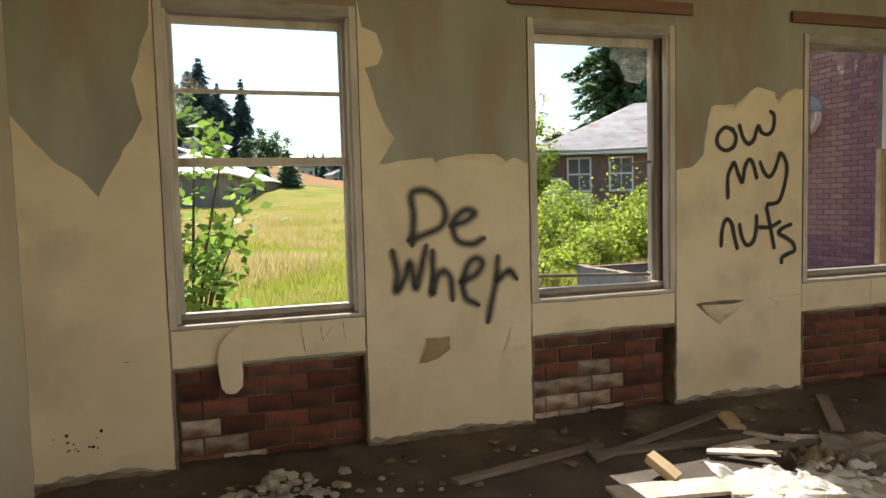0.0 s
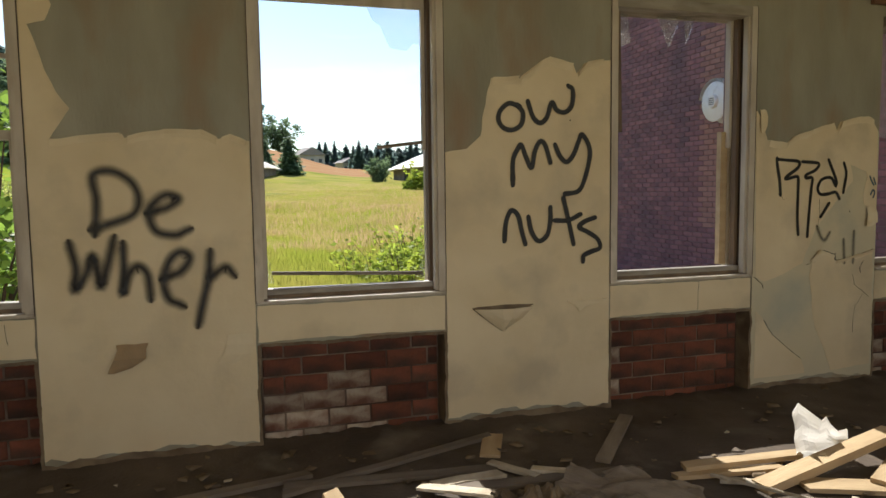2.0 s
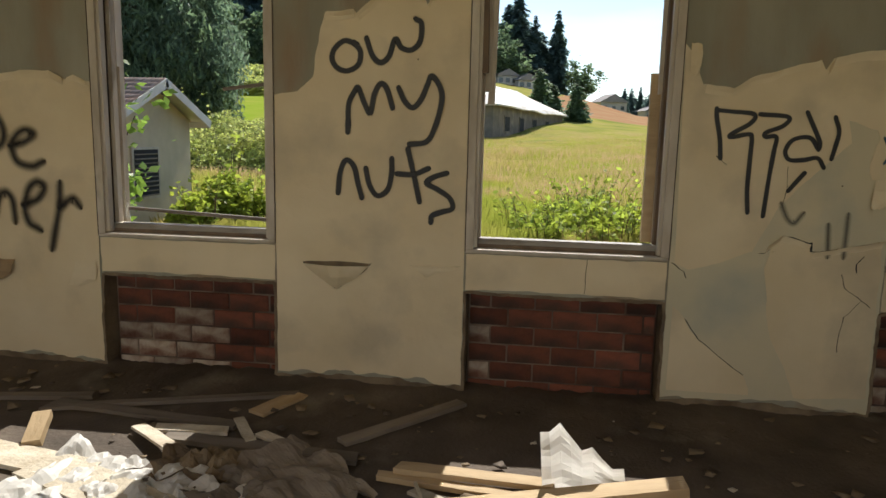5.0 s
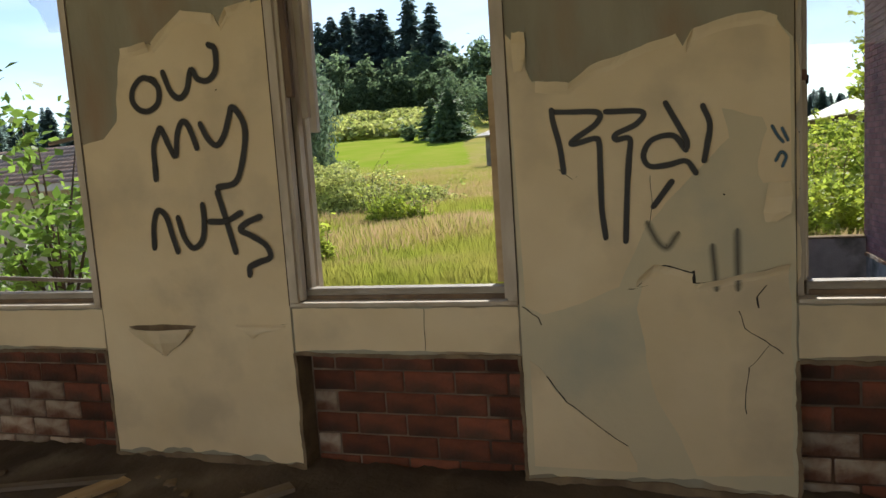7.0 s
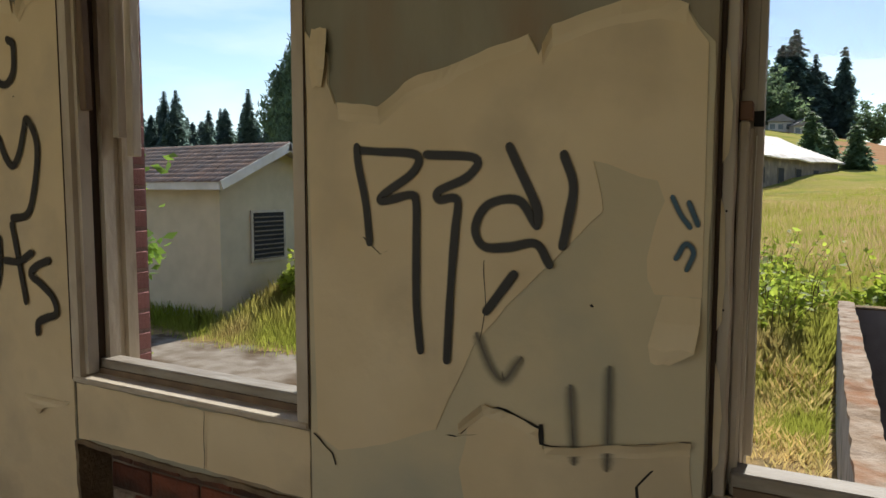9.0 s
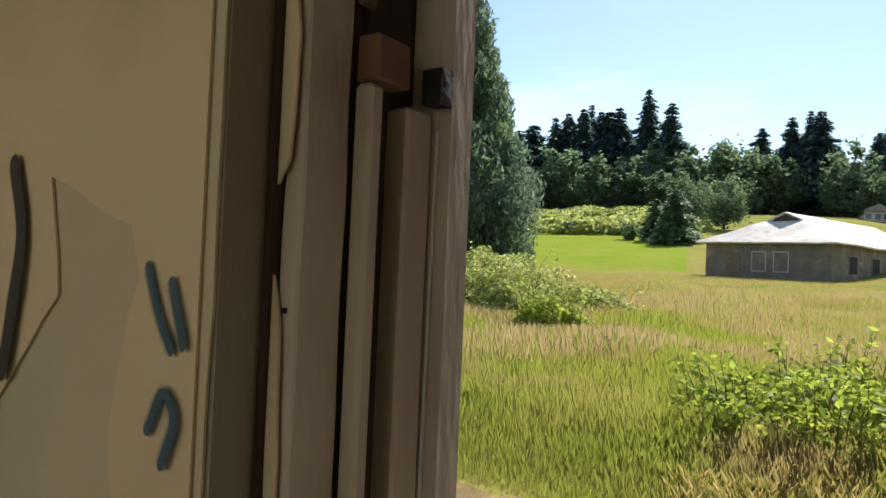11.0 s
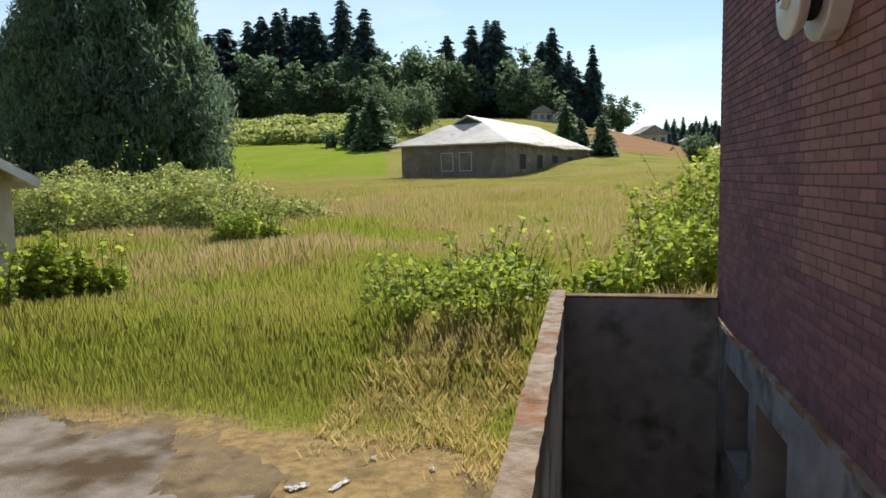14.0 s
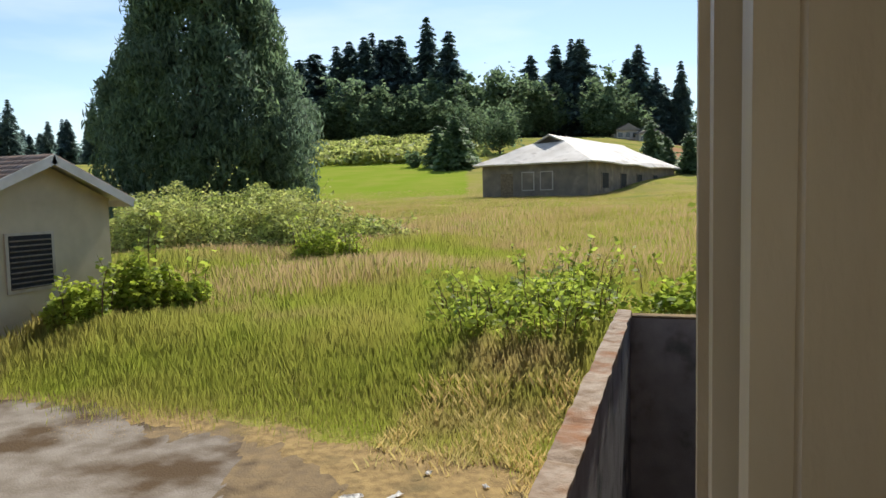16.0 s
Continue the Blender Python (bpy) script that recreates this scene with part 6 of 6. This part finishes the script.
grass("seeding_grass", 210000, (-14, 60, 6.5, 64), 0.44, 0.0009, SEED, "reddish seeding grass over the meadow", 0.66, 0.3, lambda x, y: np.sin(x * 0.55 + 1.3 * np.sin(y * 0.31)) * np.sin(y * 0.47 + x * 0.13) + (y - 14) / 9 > -0.15)
grass("meadow_grass_right", 45000, (-40, -14, 8.0, 45), 0.5, 0.0045, GRASS, "green grass beyond the wing", 0.8)
grass("straw_stubble", 90000, (-6, 58, 3.6, 8.0), 0.13, 0.0014, SEED, "dry straw along the paving", 1.0, 2.6, lambda x, y: (x > 1.9 + 0.5 * np.sin(y * 2.3)) | (y > 4.9 + 0.25 * np.sin(x * 3.1)), 3.6)
grass("dry_tufts", 26000, (-6, 30, 4.6, 8.0), 0.36, 0.0010, DRY, "dry orange grass tufts beside the yard wall", 1.0, 0.8, lambda x, y: (x > 2.3) & (y < 6.6) & (np.sin(x * 5.1) * np.sin(y * 4.3) > -0.3), 5.15)


# ---- rubble on the floor ----
def plank(x, y, length, width, thick, angle, z=0.0, tilt=0.0, mat=RAW, label="splintered wooden board on the dirty floor", name="plank"):
    bm = box(-length / 2, length / 2, -width / 2, width / 2, 0, thick)
    bmesh.ops.subdivide_edges(bm, edges=[e for e in bm.edges if e.calc_length() > length * 0.8], cuts=6)
    for v in bm.verts:
        if abs(v.co.x) > length * 0.49:
            v.co.x += 0.03 * noise.noise(Vector((v.co.y * 60, x * 9, y * 9)))
        v.co += noise.noise_vector(v.co * 9 + Vector((x, y, 0))) * 0.003
    ob = part(name, bm, mat)
    ob.matrix_world = pose(x, y, z + 0.004, 0, tilt, angle)
    return tagged(ob, label, "plank", group="boards on the floor")


plank(0.76, -0.83, 0.34, 0.06, 0.012, -38, 0.03, -3, CHUNK, "white painted strip of board on the floor")
plank(0.95, -1.30, 1.10, 0.20, 0.02, -22, 0.0, 0, CHUNK, "broad pale broken board on the floor")
plank(0.30, -1.05, 0.75, 0.16, 0.018, -10, 0.0, 0, CHUNK, "broad pale broken board on the floor")
plank(0.26, -0.86, 0.17, 0.07, 0.04, -70, 0.03, 24, RAW, "short block of pale wood leaning on rubble")
plank(1.35, -1.62, 1.2, 0.11, 0.025, 14, 0.0)
plank(1.98, -0.98, 0.52, 0.05, 0.02, -8, 0.0)
plank(2.10, -0.93, 0.60, 0.07, 0.022, -4, 0.02)
plank(2.42, -1.10, 0.86, 0.09, 0.04, 8, 0.04, -7, RAW, "raw timber stud lying over other boards")
plank(1.95, -1.18, 0.62, 0.012, 0.012, -72, 0.03, -6, CHUNK, "thin white painted stick over boards")
plank(1.96, -1.09, 0.16, 0.05, 0.012, -30, 0.01, 0, CHUNK, "white painted strip of board on the floor")
plank(2.55, -1.35, 0.8, 0.12, 0.02, -24)
plank(2.70, -1.20, 0.5, 0.10, 0.02, 30, 0.02)
plank(1.20, -0.80, 0.85, 0.08, 0.02, -4, 0, 0, GREYWOOD, "dusty grey board on the floor")
plank(0.62, -0.38, 1.15, 0.05, 0.018, 20, 0, 0, GREYWOOD, "dusty grey lath on the floor")
plank(0.55, -0.56, 0.95, 0.07, 0.018, -6, 0, 0, GREYWOOD, "dusty grey board on the floor")
plank(1.11, -0.32, 0.30, 0.10, 0.015, 66, 0.0, 0, RAW, "yellowed piece of board on the floor")
plank(1.08, -0.66, 0.26, 0.045, 0.015, 125, 0.012, 0, CHUNK, "white painted strip of board on the floor")
plank(1.26, -0.74, 0.24, 0.05, 0.015, -28, 0.01, 0, CHUNK, "white painted strip of board on the floor")
plank(0.86, -0.70, 0.32, 0.07, 0.015, 4, 0.01, 0, CHUNK, "white painted strip of board on the floor")
plank(-0.25, -0.50, 0.9, 0.06, 0.02, 12, 0, 0, GREYWOOD, "dusty grey board on the floor")
plank(1.75, -0.42, 0.7, 0.07, 0.02, 50, 0, 0, GREYWOOD, "dusty grey board on the floor")
plank(1.55, -1.95, 1.4, 0.10, 0.02, -30)
plank(0.45, -1.75, 1.0, 0.12, 0.02, 40)


def crumpled(name, x, y, w, d, h, mat, seed, label, category, cuts=22, upright=0.0):
    """A thin creased sheet that rests on the floor."""
    bm = bmesh.new()
    bmesh.ops.create_grid(bm, x_segments=cuts, y_segments=cuts, size=0.5)
    for v in bm.verts:
        q = Vector((v.co.x * 3 + seed, v.co.y * 3, seed))
        k = abs(noise.noise(q)) + 0.45 * abs(noise.noise(q * 2.1)) + 0.12 * abs(noise.noise(q * 5))
        edge = 1 + 0.25 * noise.noise(Vector((math.atan2(v.co.y, v.co.x) * 2, seed, 0)))
        v.co = Vector((v.co.x * w * edge, v.co.y * d * edge, h * k + 0.006))
        if upright:
            v.co.z += upright * max(0.0, 0.5 - abs(v.co.x / w)) * (0.6 + 0.8 * noise.noise(q * 0.8))
    bmesh.ops.solidify(bm, geom=bm.faces[:], thickness=0.0015)
    low = min(v.co.z for v in bm.verts)
    for v in bm.verts:
        v.co.z -= low - 0.003
    ob = part(name, bm, mat, smooth=False)
    ob.matrix_world = pose(x, y, 0, 0, 0, seed * 37)
    return tagged(ob, label, category)


crumpled("crumpled_paper", 0.95, -1.20, 0.42, 0.30, 0.065, SHEET, 1.3, "crumpled white paper among the boards", "paper")
crumpled("crumpled_paper", 0.60, -1.22, 0.5, 0.35, 0.06, SHEET, 2.1, "crumpled white paper among the boards", "paper")
crumpled("crumpled_paper", 1.22, -1.35, 0.36, 0.28, 0.06, SHEET, 2.9, "crumpled white paper among the boards", "paper")
crumpled("grey_cloth", 1.45, -1.04, 0.55, 0.36, 0.07, GREYWOOD, 3.7, "dusty grey rag spread on the floor", "rag")
crumpled("grey_cloth", 1.25, -1.18, 0.30, 0.22, 0.06, GREYWOOD, 4.4, "dusty grey rag spread on the floor", "rag")
crumpled("brown_rag", 1.05, -1.02, 0.30, 0.24, 0.10, PLASTER, 5.2, "brown rag bunched on the floor", "rag")

# paper scraps on the straw outside
for x, y, w, d, seed in ((2.56, 4.18, 0.15, 0.09, 6.1), (2.85, 4.25, 0.20, 0.05, 6.8), (2.95, 4.75, 0.07, 0.05, 7.7), (3.45, 4.62, 0.06, 0.04, 8.3)):
    scrap = crumpled("paper_scrap", x, y, w, d, 0.025, SHEET, seed, "white paper scrap lying on dry straw outside", "paper", 9)
    scrap.location.z = -0.787

# upright torn plastic sheet
bm = bmesh.new()
rows = []
for k in range(12):
    t = k / 11
    row = []
    for j in range(9):
        u = j / 8
        top = 0.25 - 0.13 * max(0.0, u - 0.28) / 0.72 - 0.02 * math.sin(u * 17)
        q = Vector((u * 3, t * 3, 5))
        row.append(bm.verts.new((0.30 * u - 0.02 * t, 0.05 * noise.noise(q) + 0.03 * math.sin(u * 5), 0.003 + top * t)))
    rows.append(row)
for a, b in zip(rows[:-1], rows[1:]):
    for j in range(8):
        bm.faces.new((a[j], a[j + 1], b[j + 1], b[j]))
bmesh.ops.solidify(bm, geom=bm.faces[:], thickness=0.001)
bag = part("plastic_sheet", bm, SHEET)
bag.matrix_world = pose(2.36, -0.98, 0.0, 0, 0, 4)
tagged(bag, "torn white plastic sheet standing up from rubble", "plastic sheet")

# heap of fallen plaster below the first window
def chunk_mesh(seed):
    bm = bmesh.new()
    bmesh.ops.create_icosphere(bm, subdivisions=1, radius=1.0)
    for v in bm.verts:
        v.co *= 0.75 + 0.6 * noise.noise(v.co * 1.7 + Vector((seed, 0, 0)))
        v.co.z *= 0.55
    return bm


rng = np.random.default_rng(77)
pieces = []
for k in range(120):
    r = abs(rng.normal()) * 0.13
    a = rng.uniform(0, 6.283)
    h = max(0.0, 0.15 - r * 0.75) * rng.random() ** 0.7
    pieces.append((-1.47 + math.cos(a) * r * 1.9, -0.52 + math.sin(a) * r, 0.012 + h, rng.uniform(0.012, 0.05)))
protos_chunk = [part("plaster_chunk", chunk_mesh(q * 3.1), CHUNK) for q in range(5)]
for q, ob in enumerate(protos_chunk):
    ob.matrix_world = Matrix.Translation((-1.12 + q * 0.09, -0.52 - 0.03 * q, 0.012)) @ Matrix.Scale(0.022, 4)
    tagged(ob, "broken lump of pale plaster on the floor", "rubble", group="plaster lumps")
for x, y, z, s in pieces:
    copy_thing(protos_chunk[int(rng.integers(0, 5))], pose(x, y, z, 0, 0, rng.uniform(0, 360))).scale = (s, s * 0.8, s * 0.8)


def scatter(name, count, size, mat, label, y_pull):
    """Chips and flakes too many to count."""
    verts, faces = [], []
    base = [(-1, -0.7, 0), (0.9, -0.8, 0), (1.1, 0.6, 0), (-0.6, 0.9, 0)]
    for k in range(count):
        x, y = rng.uniform(ROOM_L + 0.05, ROOM_R - 0.1), -0.03 - 3.2 * rng.random() ** y_pull
        s = size * (0.3 + rng.random() ** 2 * 1.3)
        a = rng.uniform(0, 6.283)
        i = len(verts)
        tilt = rng.normal(size=2) * 0.25
        for lay in (0, 1):
            for p in base:
                px, py = p[0] * s * rng.uniform(0.7, 1.2), p[1] * s * rng.uniform(0.6, 1.2)
                verts.append((x + math.cos(a) * px - math.sin(a) * py, y + math.sin(a) * px + math.cos(a) * py, 0.006 + lay * s * 0.22 + abs(px * tilt[0] + py * tilt[1])))
        for f in ((4, 5, 6, 7), (0, 1, 5, 4), (1, 2, 6, 5), (2, 3, 7, 6), (3, 0, 4, 7)):
            faces.append([i + q for q in f])
    return tagged(quick(name, np.array(verts), np.array(faces), mat), label, "rubble", kind="stuff")


# drift of dirt and rotted plaster along the foot of the wall
drift_x, drift_y = np.meshgrid(np.arange(ROOM_L + 0.02, ROOM_R - 0.02, 0.02), np.linspace(0.09, -0.42, 18))
dz = np.array([noise.noise(Vector((a * 2.1, b * 3.0, 7))) + 0.6 * noise.noise(Vector((a * 9, b * 9, 3))) + 0.35 * noise.noise(Vector((a * 31, b * 31, 1))) for a, b in zip(drift_x.ravel(), drift_y.ravel())])
fall = np.clip(1 + drift_y.ravel() / 0.38, 0, 1) ** 1.4
drift_z = fall * (0.036 + 0.028 * dz) - 0.004
cols = drift_x.shape[1]
quads = [(r * cols + c, (r + 1) * cols + c, (r + 1) * cols + c + 1, r * cols + c + 1) for r in range(17) for c in range(cols - 1)]
tagged(quick("dirt_drift", np.stack((drift_x.ravel(), drift_y.ravel(), drift_z), 1), np.array(quads), FLOOR, smooth=True), "dark dirt and rotted plaster along the wall", "dirt", kind="stuff")
scatter("plaster_chips", 60, 0.013, CHUNK, "plaster chips and paint flakes over the floor", 1.2)
scatter("dark_debris", 300, 0.020, FLOOR, "dusty splinters and dirt over the floor", 1.0)
scatter("dirt_lumps", 420, 0.022, PLASTER, "brown dirt and crumbs along the wall", 2.2)


# ---- bricks in the recesses ----
def brick_mesh(name, length, depth, height, mat, seed=0.0):
    bm = box(-length / 2, length / 2, 0, depth, -height / 2, height / 2, 0.004)
    worn(bm, 0.0028, 18.0)
    me = bpy.data.meshes.new(name)
    bm.to_mesh(me)
    bm.free()
    me.materials.append(mat)
    return me


COURSE, LONG = 0.0955, 0.224
red = brick_mesh("brick", LONG - 0.008, 0.05, COURSE - 0.007, BRICK)
limed = brick_mesh("limed_brick", LONG - 0.010, 0.05, COURSE - 0.009, WHITED)
cut = {}
bm = bmesh.new()
for c in CENTRES:
    block(bm, c - HALF + 0.0165, c + HALF - 0.0165, 0.108, 0.1645, 0.001, 0.5215)
backing = tagged(part("wall_recess", bm, MORTAR), "red brick infill with pale mortar under the windows", "wall", kind="structure")
LIMED = {0: lambda u, k: (u < -0.05 and k in (0, 1)) or (u < -0.30 and k == 2), 1: lambda u, k: u < 0.22 and k in (0, 1, 2) and not (-0.35 < u < -0.2 and k == 3) or (-0.10 < u < 0.22 and k == 3),
         2: lambda u, k: u < -0.40 and k in (1, 2, 3), 3: lambda u, k: u < -0.2 and k in (0, 1, 2)}
for i, c in enumerate(CENTRES):
    lo, hi = -HALF + 0.019, HALF - 0.019
    for k in range(6):
        z = 0.004 + COURSE * (k + 0.5) - 0.045
        h = COURSE
        x = lo - (LONG / 2 if k % 2 else LONG * 0.1)
        while x < hi:
            a, b = max(x, lo), min(x + LONG, hi)
            if b - a > 0.04:
                whole = b - a > LONG - 0.01
                mid = (a + b) / 2
                pale = LIMED[i](mid, k) and noise.noise(Vector((mid * 7, k * 2.0, i * 5))) > -0.35
                if whole:
                    me = limed if pale else red
                else:
                    key = (round(b - a, 2), bool(pale))
                    if key not in cut:
                        cut[key] = brick_mesh("brick", max(0.02, key[0] - 0.010), 0.05, COURSE - 0.009, WHITED if pale else BRICK)
                    me = cut[key]
                ob = new("brick", me)
                ob.parent = backing
                ob.location = (c + mid, 0.1015 + 0.003 * noise.noise(Vector((mid * 9, k, i))), z)
            x += LONG
# ---- bricks round the window openings outside ----
edge_brick = brick_mesh("brick", 0.10, 0.05, 0.062, WINGBRICK)
for c in CENTRES[1:3]:
    for k in range(22):
        ob = new("brick", edge_brick)
        ob.parent = bpy.data.objects["wall_outer_brick"]
        ob.matrix_local = pose(c - 0.502, 0.258, 0.735 + 0.0735 * k, 0, 0, 90)
# ---- bricks of the wing ----
ROW, STEP = 0.0677, 0.2032
wb = brick_mesh("brick", STEP - 0.010, 0.04, ROW - 0.009, WINGBRICK)
nb = brick_mesh("brick", STEP - 0.008, 0.04, ROW - 0.007, NEWBRICK)
base_co = np.array([v.co[:] for v in wb.vertices])
base_faces = [tuple(p.vertices) for p in wb.polygons]
rest = {0: ([], []), 1: ([], [])}
placed = 0
for k in range(int(5.2 / ROW)):
    z = -0.062 + ROW * (k + 0.5)
    y = 0.32 + (STEP / 2 if k % 2 else 0.0)
    while y + STEP <= WY + 0.005:
        mid = y + STEP / 2
        patch = 3.25 + 0.1 * (k % 2) < mid < 4.40 + 0.1 * (k % 2) and 0.76 < z < 3.3
        out = 0.0015 * noise.noise(Vector((mid * 8, z * 20, 0)))
        if 2.95 < mid < 4.75 and 0.35 < z < 2.35 and placed < 300:
            ob = new("brick", nb if patch else wb)
            ob.parent = wing
            ob.matrix_local = pose(WX + out, mid, z, 0, 0, -90)
            placed += 1
        else:
            vs, fs = rest[1 if patch else 0]
            i0 = len(vs)
            for q in base_co:
                vs.append((WX + out + q[1], mid - q[0], z + q[2]))
            fs.extend([tuple(i0 + a for a in f) for f in base_faces])
        y += STEP
for key, mat in ((0, WINGBRICK), (1, NEWBRICK)):
    me = bpy.data.meshes.new("brickwork")
    me.from_pydata(*rest[key][:1], [], rest[key][1])
    me.materials.append({0: WINGJOIN, 1: NEWJOIN}[key])
    ob = new("brickwork", me)
    ob.parent = wing
    ob["kind"] = "stuff"
# end face of the wing
for k in range(int(5.2 / ROW)):
    z = -0.062 + ROW * (k + 0.5)
    ob = new("brick", edge_brick)
    ob.parent = wing
    ob.matrix_local = pose(WX + 0.052, WY, z, 0, 0, 180)
